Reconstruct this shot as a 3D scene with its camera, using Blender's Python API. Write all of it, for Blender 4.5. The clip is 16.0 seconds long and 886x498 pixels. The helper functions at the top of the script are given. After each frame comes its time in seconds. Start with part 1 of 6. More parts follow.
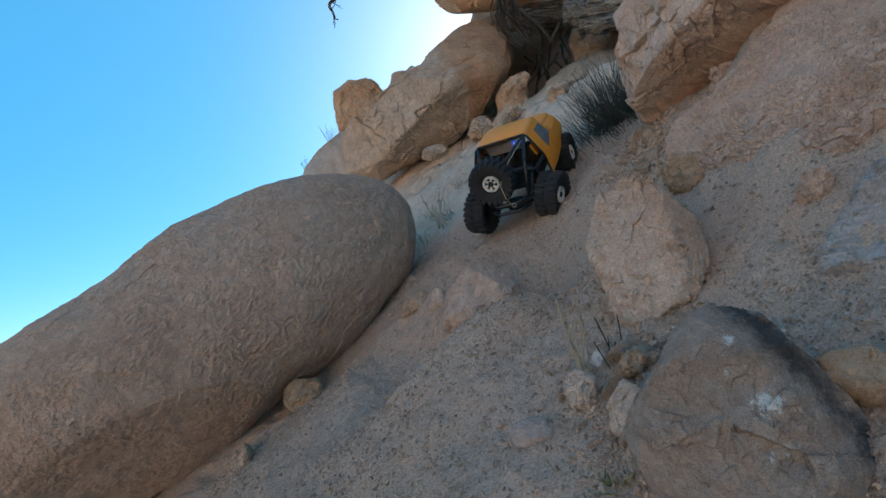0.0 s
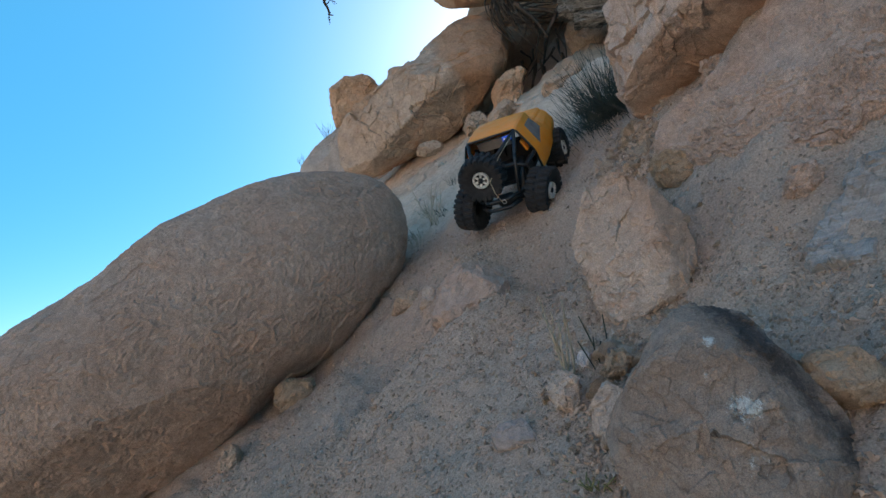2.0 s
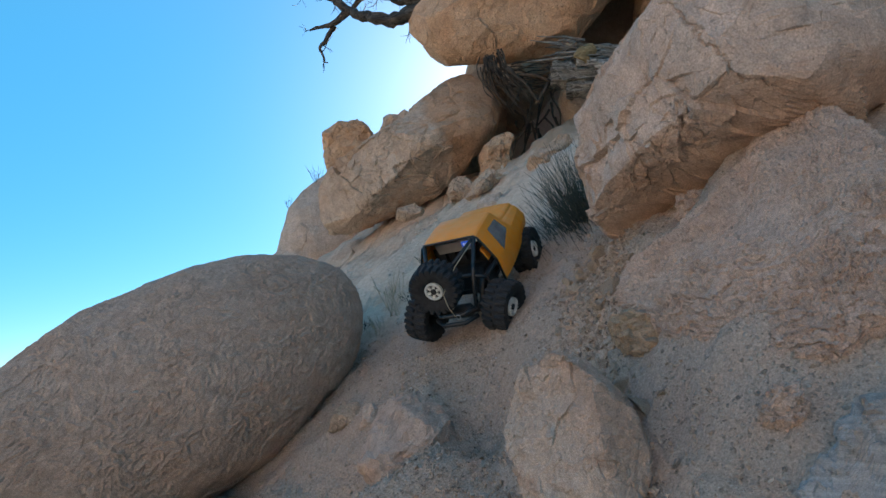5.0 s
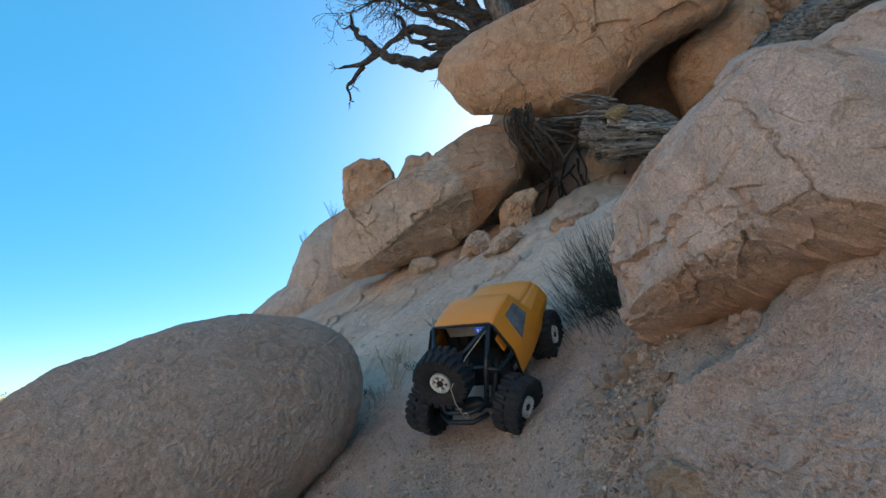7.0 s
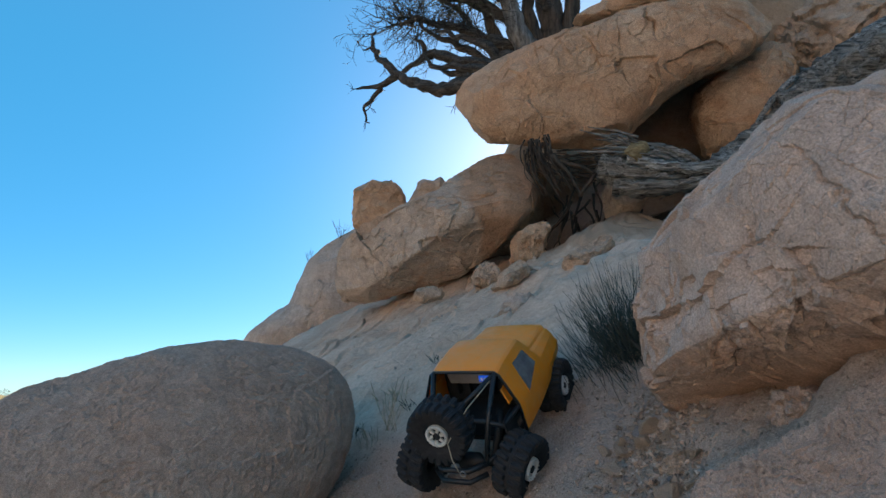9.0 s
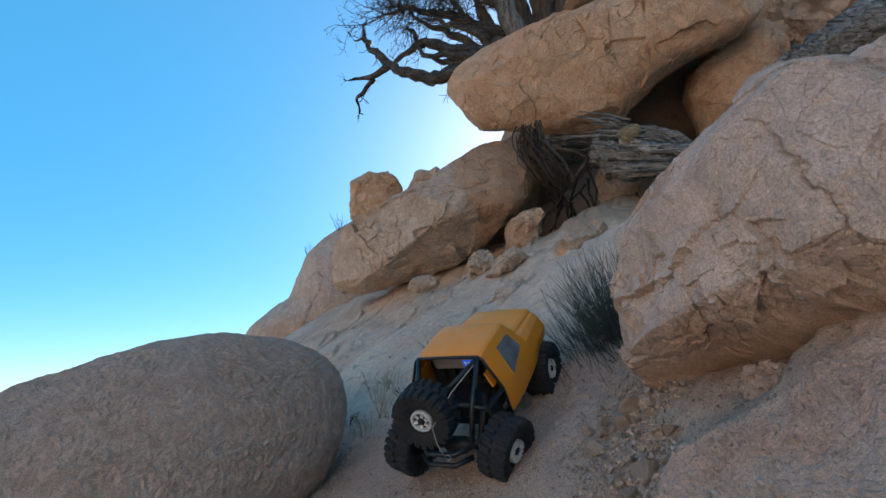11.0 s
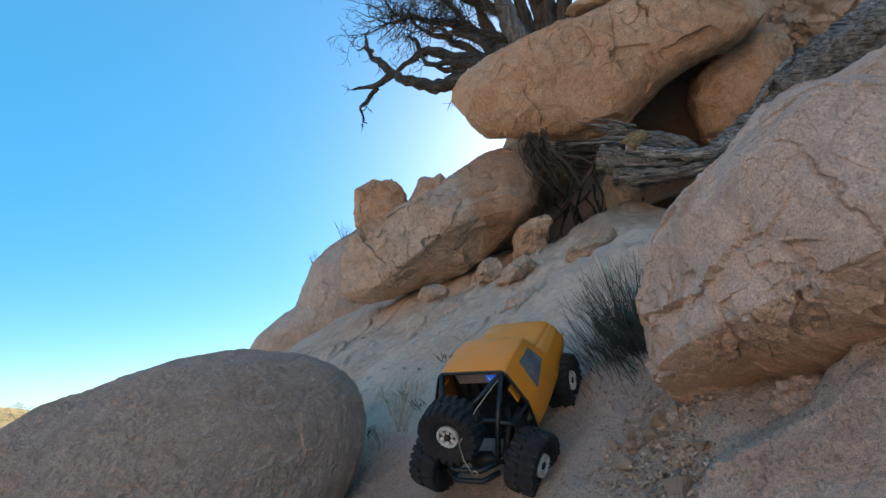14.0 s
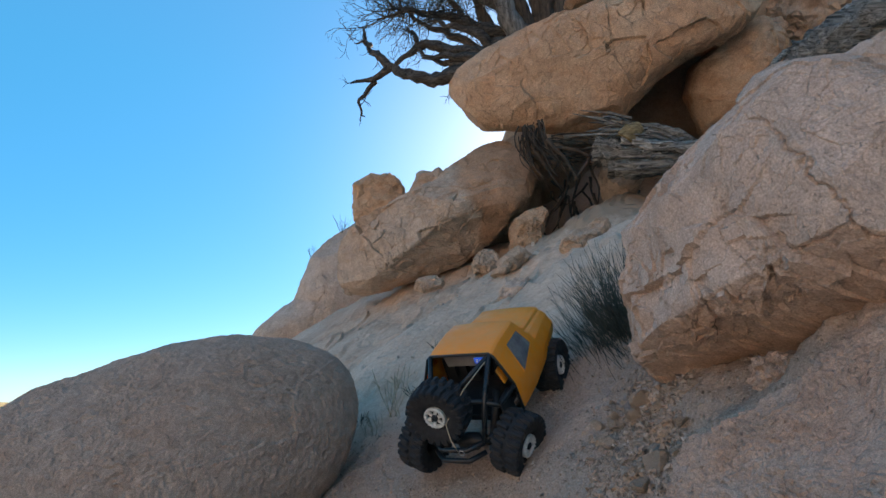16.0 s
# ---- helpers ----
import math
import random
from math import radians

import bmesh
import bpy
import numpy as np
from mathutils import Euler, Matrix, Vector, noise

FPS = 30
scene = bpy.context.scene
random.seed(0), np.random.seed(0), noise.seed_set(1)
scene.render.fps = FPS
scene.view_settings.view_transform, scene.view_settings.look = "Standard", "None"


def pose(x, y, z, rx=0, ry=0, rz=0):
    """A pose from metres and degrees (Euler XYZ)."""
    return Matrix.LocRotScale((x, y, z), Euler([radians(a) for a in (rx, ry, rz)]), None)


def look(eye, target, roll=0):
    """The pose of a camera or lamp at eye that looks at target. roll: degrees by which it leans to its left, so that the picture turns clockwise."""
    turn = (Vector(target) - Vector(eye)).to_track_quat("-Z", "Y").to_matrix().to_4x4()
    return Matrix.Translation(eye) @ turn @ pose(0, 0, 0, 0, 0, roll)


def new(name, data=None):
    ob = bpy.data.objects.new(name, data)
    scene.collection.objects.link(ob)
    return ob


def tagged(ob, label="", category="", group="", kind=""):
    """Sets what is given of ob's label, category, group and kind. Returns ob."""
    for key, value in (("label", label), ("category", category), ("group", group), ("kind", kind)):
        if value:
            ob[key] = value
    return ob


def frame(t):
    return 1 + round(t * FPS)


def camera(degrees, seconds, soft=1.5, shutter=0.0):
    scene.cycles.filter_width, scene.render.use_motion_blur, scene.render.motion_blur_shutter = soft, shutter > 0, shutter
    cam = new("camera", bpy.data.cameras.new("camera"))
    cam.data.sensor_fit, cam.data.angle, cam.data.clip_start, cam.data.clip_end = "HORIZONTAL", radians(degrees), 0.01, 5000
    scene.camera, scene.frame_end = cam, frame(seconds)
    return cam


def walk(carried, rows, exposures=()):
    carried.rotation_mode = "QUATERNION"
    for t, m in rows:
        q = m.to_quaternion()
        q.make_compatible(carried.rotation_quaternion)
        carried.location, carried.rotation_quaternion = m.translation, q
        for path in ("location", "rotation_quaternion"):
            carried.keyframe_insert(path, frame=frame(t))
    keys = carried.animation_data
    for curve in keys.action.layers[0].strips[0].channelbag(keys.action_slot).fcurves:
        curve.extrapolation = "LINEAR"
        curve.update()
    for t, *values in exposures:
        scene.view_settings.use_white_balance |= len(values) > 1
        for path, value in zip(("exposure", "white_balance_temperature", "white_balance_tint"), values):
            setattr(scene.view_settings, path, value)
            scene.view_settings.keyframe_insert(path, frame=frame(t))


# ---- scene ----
cam = camera(76, 16.0)
PATH = [  # seconds, place, turn
    (0.0, 0.0000, 0.0000, 0.4500, 96.59, 10.83, -0.00),
    (0.5, 0.0370, 0.0131, 0.4542, 96.36, 10.93, 0.25),
    (1.0, 0.0732, 0.0162, 0.4473, 96.39, 10.70, 0.61),
    (1.5, 0.0725, 0.0190, 0.4437, 96.38, 10.82, 0.50),
    (2.0, 0.0326, 0.0189, 0.4508, 96.20, 11.25, 0.14),
    (2.5, 0.0511, 0.0560, 0.5080, 96.38, 11.12, 0.71),
    (3.0, 0.1231, 0.1108, 0.5311, 97.28, 10.56, 1.00),
    (3.5, 0.1667, 0.1136, 0.5368, 98.21, 9.81, 0.87),
    (4.0, 0.2250, 0.1479, 0.6311, 98.64, 9.14, 0.57),
    (4.2, 0.2486, 0.1700, 0.6697, 98.77, 8.93, 0.43),
    (6.3, 0.1054, 0.1562, 0.6409, 101.41, 5.93, -0.88),
    (6.5, 0.1382, 0.1851, 0.6758, 101.84, 5.23, -0.39),
    (7.0, 0.2186, 0.2842, 0.8000, 103.00, 3.51, 0.20),
    (7.5, 0.2588, 0.3753, 0.9097, 104.44, 1.40, 0.04),
    (8.0, 0.2735, 0.4409, 0.9481, 105.27, 0.00, 0.00),
    (8.5, 0.2584, 0.4309, 0.9254, 105.48, -0.05, 0.06),
    (9.0, 0.2229, 0.3820, 0.8532, 105.45, -0.13, 0.13),
    (9.2, 0.2076, 0.3613, 0.8349, 105.26, 0.08, 0.17),
    (11.3, 0.2746, 0.3839, 0.8432, 104.50, 1.39, 0.86),
    (11.5, 0.2619, 0.3755, 0.8419, 104.51, 1.20, 0.60),
    (12.0, 0.2473, 0.3745, 0.8505, 104.55, 1.56, 0.56),
    (12.5, 0.2436, 0.3683, 0.8423, 104.62, 1.79, 0.68),
    (13.0, 0.2469, 0.3743, 0.8511, 104.60, 1.97, 0.79),
    (13.5, 0.2366, 0.3765, 0.8738, 104.70, 2.10, 0.87),
    (14.0, 0.2254, 0.3680, 0.8677, 104.93, 2.30, 1.14),
    (14.5, 0.2113, 0.3519, 0.8498, 104.88, 2.43, 1.34),
    (15.0, 0.2152, 0.3543, 0.8465, 104.83, 2.33, 1.57),
    (15.5, 0.2310, 0.3583, 0.8472, 104.67, 2.21, 1.55),
    (16.0, 0.2520, 0.3602, 0.8361, 104.56, 2.18, 1.19),
]
EXPOSURE, KELVIN = 1.63, 6750
walk(cam, [(t, pose(*row)) for t, *row in PATH], [(t, EXPOSURE + d, KELVIN + k, tint) for t, d, k, tint in ((0.0, 0.0, -50, 1), (4.0, 0.05, -50, 1), (6.5, 0.02, -100, 1), (7.5, -0.12, -250, 1), (8.0, -0.18, -300, 1), (9.0, -0.24, -300, 1), (11.5, -0.02, -50, 5), (16.0, -0.05, 0, 5))])
# ---- end of camera ----

# ---- world and light: open shade under a clear sky, the sun behind the hillside ----
SUN_TURN, SUN_UP = 16.0, 24.0      # degrees right of straight ahead, degrees above the horizon
world = bpy.data.worlds.new("world")
scene.world = world
world.use_nodes = True
wn = world.node_tree
sky = wn.nodes.new("ShaderNodeTexSky")
sky.sky_type = "NISHITA"
sky.sun_disc = False
sky.sun_elevation, sky.sun_rotation = radians(SUN_UP), radians(SUN_TURN)
sky.altitude, sky.air_density, sky.dust_density, sky.ozone_density = 2200, 0.95, 2.3, 1.5
vivid = wn.nodes.new("ShaderNodeHueSaturation")
vivid.inputs["Saturation"].default_value = 1.45
wn.links.new(sky.outputs["Color"], vivid.inputs["Color"])
even = wn.nodes.new("ShaderNodeMix")        # thin bright air evens out the sky
even.data_type = "RGBA"
height = wn.nodes.new("ShaderNodeSeparateXYZ")
wn.links.new(wn.nodes.new("ShaderNodeTexCoord").outputs["Generated"], height.inputs[0])
deep = wn.nodes.new("ShaderNodeValToRGB")   # pale blue near the horizon, deeper overhead
deep.color_ramp.elements[0].position, deep.color_ramp.elements[0].color = 0.5, (0.125, 0.525, 0.925, 1)
deep.color_ramp.elements[1].position, deep.color_ramp.elements[1].color = 0.68, (0.15, 0.49, 0.91, 1)
overhead = deep.color_ramp.elements.new(0.95)
overhead.color = (0.31, 0.47, 0.76, 1)
wn.links.new(height.outputs["Z"], deep.inputs["Fac"])
toward = wn.nodes.new("ShaderNodeVectorMath")       # the bright sky round the sun
toward.operation = "DOT_PRODUCT"
wn.links.new(wn.nodes.new("ShaderNodeTexCoord").outputs["Generated"], toward.inputs[0])
toward.inputs[1].default_value = (math.sin(radians(SUN_TURN)) * math.cos(radians(SUN_UP)), math.cos(radians(SUN_TURN)) * math.cos(radians(SUN_UP)), math.sin(radians(SUN_UP)))
glow = wn.nodes.new("ShaderNodeMapRange")
glow.interpolation_type = "SMOOTHSTEP"
for key, value in (("From Min", 0.82), ("From Max", 1.0), ("To Min", 0.57), ("To Max", 0.36)):
    glow.inputs[key].default_value = value
wn.links.new(toward.outputs["Value"], glow.inputs["Value"])
wn.links.new(glow.outputs["Result"], even.inputs[0])
scaled = wn.nodes.new("ShaderNodeVectorMath")
scaled.operation = "SCALE"
scaled.inputs["Scale"].default_value = 4.0
wn.links.new(deep.outputs["Color"], scaled.inputs[0])
wn.links.new(scaled.outputs[0], even.inputs[7])
wn.links.new(vivid.outputs["Color"], even.inputs[6])
wn.links.new(even.outputs[2], wn.nodes["Background"].inputs["Color"])
wn.nodes["Background"].inputs["Strength"].default_value = 0.09
lamp = bpy.data.lights.new("sun", "SUN")
lamp.energy, lamp.angle, lamp.color = 5.0, radians(0.5), (1.0, 0.93, 0.82)
sun = new("sun", lamp)
sun.matrix_world = look((0, 0, 0), (-math.sin(radians(SUN_TURN)) * math.cos(radians(SUN_UP)),
                                    -math.cos(radians(SUN_TURN)) * math.cos(radians(SUN_UP)), -math.sin(radians(SUN_UP))))


# ---- materials ----
class Nodes:
    """Short names for building one node material."""

    def __init__(self, name):
        self.mat = bpy.data.materials.new(name)
        self.mat.use_nodes = True
        self.tree = self.mat.node_tree
        self.bsdf = self.tree.nodes["Principled BSDF"]
        self.coord = self.tree.nodes.new("ShaderNodeTexCoord").outputs["Object"]

    def put(self, socket, value):
        if hasattr(value, "is_output"):
            self.tree.links.new(value, socket)
        else:
            socket.default_value = value

    def noise(self, scale, detail=4, rough=0.55, warp=0.0, stretch=None):
        n = self.tree.nodes.new("ShaderNodeTexNoise")
        n.inputs["Scale"].default_value, n.inputs["Detail"].default_value = scale, detail
        n.inputs["Roughness"].default_value, n.inputs["Distortion"].default_value = rough, warp
        self.put(n.inputs["Vector"], self.stretched(stretch) if stretch else self.coord)
        return n.outputs["Fac"]

    def stretched(self, s):
        m = self.tree.nodes.new("ShaderNodeMapping")
        m.inputs["Scale"].default_value = s
        self.put(m.inputs["Vector"], self.coord)
        return m.outputs["Vector"]

    def cells(self, scale, feature="F1", warp=None):
        n = self.tree.nodes.new("ShaderNodeTexVoronoi")
        n.feature = feature
        n.inputs["Scale"].default_value = scale
        self.put(n.inputs["Vector"], warp or self.coord)
        return n.outputs["Distance"]

    def warped(self, scale, amount):
        n = self.tree.nodes.new("ShaderNodeTexNoise")
        n.inputs["Scale"].default_value = scale
        self.put(n.inputs["Vector"], self.coord)
        m = self.tree.nodes.new("ShaderNodeVectorMath")
        m.operation = "MULTIPLY_ADD"
        self.put(m.inputs[0], n.outputs["Color"])
        m.inputs[1].default_value = (amount, amount, amount)
        self.put(m.inputs[2], self.coord)
        return m.outputs["Vector"]

    def ramp(self, fac, *stops):
        n = self.tree.nodes.new("ShaderNodeValToRGB")
        while len(n.color_ramp.elements) < len(stops):
            n.color_ramp.elements.new(0.5)
        for e, (p, c) in zip(n.color_ramp.elements, stops):
            e.position = p
            e.color = (*c, 1) if isinstance(c, tuple) else (c, c, c, 1)
        self.put(n.inputs["Fac"], fac)
        return n.outputs["Color"]

    def mix(self, fac, a, b, kind="MIX"):
        n = self.tree.nodes.new("ShaderNodeMix")
        n.data_type, n.blend_type = "RGBA", kind
        self.put(n.inputs[0], fac)
        self.put(n.inputs[6], (*a, 1) if isinstance(a, tuple) else a)
        self.put(n.inputs[7], (*b, 1) if isinstance(b, tuple) else b)
        return n.outputs[2]

    def along(self, axis):
        n = self.tree.nodes.new("ShaderNodeVectorMath")
        n.operation = "DOT_PRODUCT"
        self.put(n.inputs[0], self.coord)
        n.inputs[1].default_value = axis
        return n.outputs["Value"]

    def sums(self, op, a, b):
        n = self.tree.nodes.new("ShaderNodeMath")
        n.operation = op
        self.put(n.inputs[0], a)
        self.put(n.inputs[1], b)
        return n.outputs[0]

    def bump(self, height, strength, distance, normal=None):
        n = self.tree.nodes.new("ShaderNodeBump")
        n.inputs["Strength"].default_value, n.inputs["Distance"].default_value = strength, distance
        self.put(n.inputs["Height"], height)
        if normal:
            self.put(n.inputs["Normal"], normal)
        return n.outputs["Normal"]

    def done(self, color, rough=0.9, metal=0.0, normal=None, spec=0.2):
        self.put(self.bsdf.inputs["Base Color"], (*color, 1) if isinstance(color, tuple) else color)
        self.put(self.bsdf.inputs["Roughness"], rough)
        self.bsdf.inputs["Metallic"].default_value = metal
        self.bsdf.inputs["Specular IOR Level"].default_value = spec
        if normal:
            self.put(self.bsdf.inputs["Normal"], normal)
        return self.mat


def rock_material(name, base, light, stain, size=1.0, pits=0.5, patches=0.0, patch=(0.6, 0.6, 0.58), crack=0.55, flakes=0.5, scarps=0.5, grain=1.0, layers=0.0, rust=0.7, fresh=None, band=None, rosettes=()):
    """Sandstone: two tones in broad patches, iron stains, fine grain, flaked skin, pits and hairline cracks. size: of its features, 1 for a house-sized boulder."""
    m = Nodes(name)
    broad = m.noise(1.6 / size, 6, 0.62, 0.15)
    color = m.mix(m.ramp(broad, (0.38, 0.0), (0.62, 1.0)), base, light)
    stains = m.noise(2.1 / size, 8, 0.72, 0.25, (1.0, 1.0, 1.6))
    color = m.mix(m.ramp(stains, (0.53, 0.0), (0.66, rust)), color, stain)
    if patches:
        spots = m.sums("MULTIPLY", m.noise(5.0 / size, 6, 0.7, 0.4), m.noise(17.0 / size, 4, 0.7))
        color = m.mix(m.ramp(spots, (0.44 - 0.2 * patches, 0.0), (0.49 - 0.2 * patches, 0.8)), color, patch)
    if fresh:       # a freshly broken orange face on one side of a plane
        edge = m.sums("ADD", m.along(fresh[:3]), m.sums("MULTIPLY", m.noise(3.0 / size, 6, 0.65), 0.35 * size))
        color = m.mix(m.ramp(m.sums("SUBTRACT", edge, fresh[3] - 0.5), (0.47, 0.0), (0.53, 0.6)), color, stain)
    if band:        # a sooty streak along a plane
        near = m.sums("ABSOLUTE", m.sums("SUBTRACT", m.along(band[:3]), band[3]), 0.0)
        edge = m.sums("ADD", near, m.sums("MULTIPLY", m.noise(3.5 / size, 9, 0.85), 0.45 * size))
        color = m.mix(m.ramp(edge, (band[4] + 0.17 * size, 0.9), (band[4] + 0.26 * size, 0.0)), color, (0.05, 0.047, 0.047))
    for x, y, z, r in rosettes:     # pale lichen
        d = m.tree.nodes.new("ShaderNodeVectorMath")
        d.operation = "DISTANCE"
        m.put(d.inputs[0], m.coord)
        d.inputs[1].default_value = (x, y, z)
        edge = m.sums("ADD", d.outputs["Value"], m.sums("MULTIPLY", m.noise(110.0, 6, 0.85), 2.8 * r))
        color = m.mix(m.ramp(edge, (1.9 * r, 0.9), (2.1 * r, 0.0)), color, patch)
    speck = m.noise(150.0 / size, 3, 0.75)
    color = m.mix(1.0, color, m.ramp(speck, (0.36, 0.76), (0.64, 1.20)), "MULTIPLY")
    mottle = m.noise(13.0 / size, 8, 0.78, 0.3)
    color = m.mix(1.0, color, m.ramp(mottle, (0.36, 0.82), (0.64, 1.13)), "MULTIPLY")
    if layers:
        beds = m.noise(3.0 / size, 6, 0.7, 0.15, (0.6, 0.6, 9.0))
        color = m.mix(1.0, color, m.ramp(beds, (0.4, 1.0 - 0.5 * layers), (0.6, 1.0 + 0.3 * layers)), "MULTIPLY")
    cracks = m.cells(2.4 / size, "DISTANCE_TO_EDGE", m.warped(9.0 / size, 0.22 * size))
    gate = m.ramp(m.noise(4.5 / size, 3), (0.58, 0.0), (0.63, 1.0))
    line = m.sums("MULTIPLY", m.ramp(cracks, (0.0, 1.0), (0.012, 0.0)), gate)
    color = m.mix(m.sums("MULTIPLY", line, crack), color, (base[0] * 0.3, base[1] * 0.28, base[2] * 0.28))
    ridges = m.tree.nodes.new("ShaderNodeTexNoise")
    ridges.noise_type = "RIDGED_MULTIFRACTAL"
    for key, value in (("Scale", 7.0 / size), ("Detail", 7), ("Roughness", 0.55), ("Distortion", 0.3), ("Gain", 1.6)):
        ridges.inputs[key].default_value = value
    m.put(ridges.inputs["Vector"], m.coord)
    plates = m.ramp(m.noise(11.0 / size, 7, 0.62, 0.4), (0.36, 0.0), (0.372, 0.3), (0.46, 0.34), (0.472, 0.62), (0.55, 0.66), (0.562, 1.0))
    holes = m.ramp(m.cells(46.0 / size, "F1", m.warped(40.0 / size, 0.03 * size)), (0.0, 0.0), (0.35, 1.0))
    n = m.bump(ridges.outputs["Fac"], 1.0, 0.013 * size * scarps)
    n = m.bump(plates, 1.0, 0.012 * size * flakes, n)
    n = m.bump(m.sums("SUBTRACT", m.sums("MULTIPLY", holes, pits), line), 0.7, 0.008 * size, n)
    n = m.bump(m.noise(120.0 / size, 5, 0.75), 1.0, 0.0055 * size * grain, n)
    return m.done(color, 0.94, 0.0, n, 0.12)


LICHEN_BAND = (-0.859, 0.214, -0.465, -0.089, 0.015)       # plane and half width
LICHEN_SPOTS = ((0.005, -0.062, 0.039, 0.021), (-0.007, -0.076, -0.01, 0.021), (0.0, -0.034, 0.104, 0.011), (-0.017, -0.04, 0.068, 0.009))
FRESH_FACE = (0.121, -0.205, -0.971, 0.2)
ORANGE_ROCK = rock_material("orange_sandstone", (0.52, 0.305, 0.185), (0.56, 0.385, 0.262), (0.41, 0.195, 0.092), 1.0, 0.1, 0.12, (0.66, 0.55, 0.42), flakes=0.8, crack=0.3, scarps=0.35)
MIXED_ROCK = rock_material("grey_and_orange_sandstone", (0.47, 0.335, 0.245), (0.53, 0.41, 0.32), (0.43, 0.215, 0.105), 1.0, 0.1, 0.05, (0.60, 0.50, 0.40), flakes=0.8, crack=0.3, scarps=0.35, fresh=(1.0, 0.0, 0.3, 0.38))
TAN_ROCK = rock_material("tan_sandstone", (0.47, 0.325, 0.23), (0.53, 0.395, 0.30), (0.40, 0.25, 0.165), 0.8, 0.2, flakes=0.8)
GREY_ROCK = rock_material("grey_tan_sandstone", (0.485, 0.355, 0.28), (0.54, 0.42, 0.35), (0.40, 0.228, 0.14), 0.5, 0.05, 0.03, (0.62, 0.55, 0.48), crack=0.9, flakes=0.4, scarps=0.06, grain=0.4, rust=0.18, fresh=FRESH_FACE)
CRUST_ROCK = rock_material("crumbling_sandstone", (0.475, 0.33, 0.258), (0.51, 0.375, 0.30), (0.43, 0.285, 0.21), 0.30, -1.6, crack=0.0, flakes=0.4, scarps=0.4, grain=0.9)
PALE_ROCK = rock_material("pale_sandstone", (0.48, 0.365, 0.29), (0.53, 0.43, 0.36), (0.44, 0.31, 0.23), 0.30, 0.15, 0.05, crack=0.3, scarps=0.35, grain=0.8)
CHIPPED_ROCK = rock_material("chipped_sandstone", (0.48, 0.365, 0.29), (0.53, 0.43, 0.36), (0.44, 0.275, 0.19), 0.30, 0.15, 0.05, crack=0.5, scarps=0.35, grain=0.9, fresh=(0.93, -0.1, 0.35, 0.075))
LICHEN_ROCK = rock_material("lichened_sandstone", (0.295, 0.228, 0.185), (0.36, 0.285, 0.235), (0.24, 0.17, 0.13), 0.22, 0.2, 0.08, (0.62, 0.64, 0.62), crack=0.2, flakes=0.6, scarps=0.4, grain=1.3, band=LICHEN_BAND, rosettes=LICHEN_SPOTS)
BLUE_ROCK = rock_material("blue_grey_rock", (0.35, 0.305, 0.275), (0.42, 0.395, 0.38), (0.28, 0.225, 0.18), 0.14, 0.5, layers=0.3, scarps=1.2)
WHALE_ROCK = rock_material("pitted_sandstone", (0.45, 0.318, 0.242), (0.49, 0.362, 0.285), (0.42, 0.28, 0.205), 0.42, 0.5, crack=0.0, flakes=0.8, scarps=0.4, grain=1.0)
STONE_GREY = rock_material("grey_stone", (0.330, 0.269, 0.240), (0.390, 0.327, 0.300), (0.300, 0.226, 0.185), 0.1, 0.2)
WHITE_STONE = rock_material("white_stone", (0.600, 0.530, 0.503), (0.670, 0.607, 0.580), (0.530, 0.434, 0.402), 0.1, 0.2)
PALE_SLAB = rock_material("pale_weathered_sandstone", (0.48, 0.37, 0.295), (0.54, 0.44, 0.37), (0.43, 0.31, 0.235), 1.2, 0.15, crack=0.5, flakes=0.6)
# for brown stones; also darkens the hollow's inner rocks, shade put into colour
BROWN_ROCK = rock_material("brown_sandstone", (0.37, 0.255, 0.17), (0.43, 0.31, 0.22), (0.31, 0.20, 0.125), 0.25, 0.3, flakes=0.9)


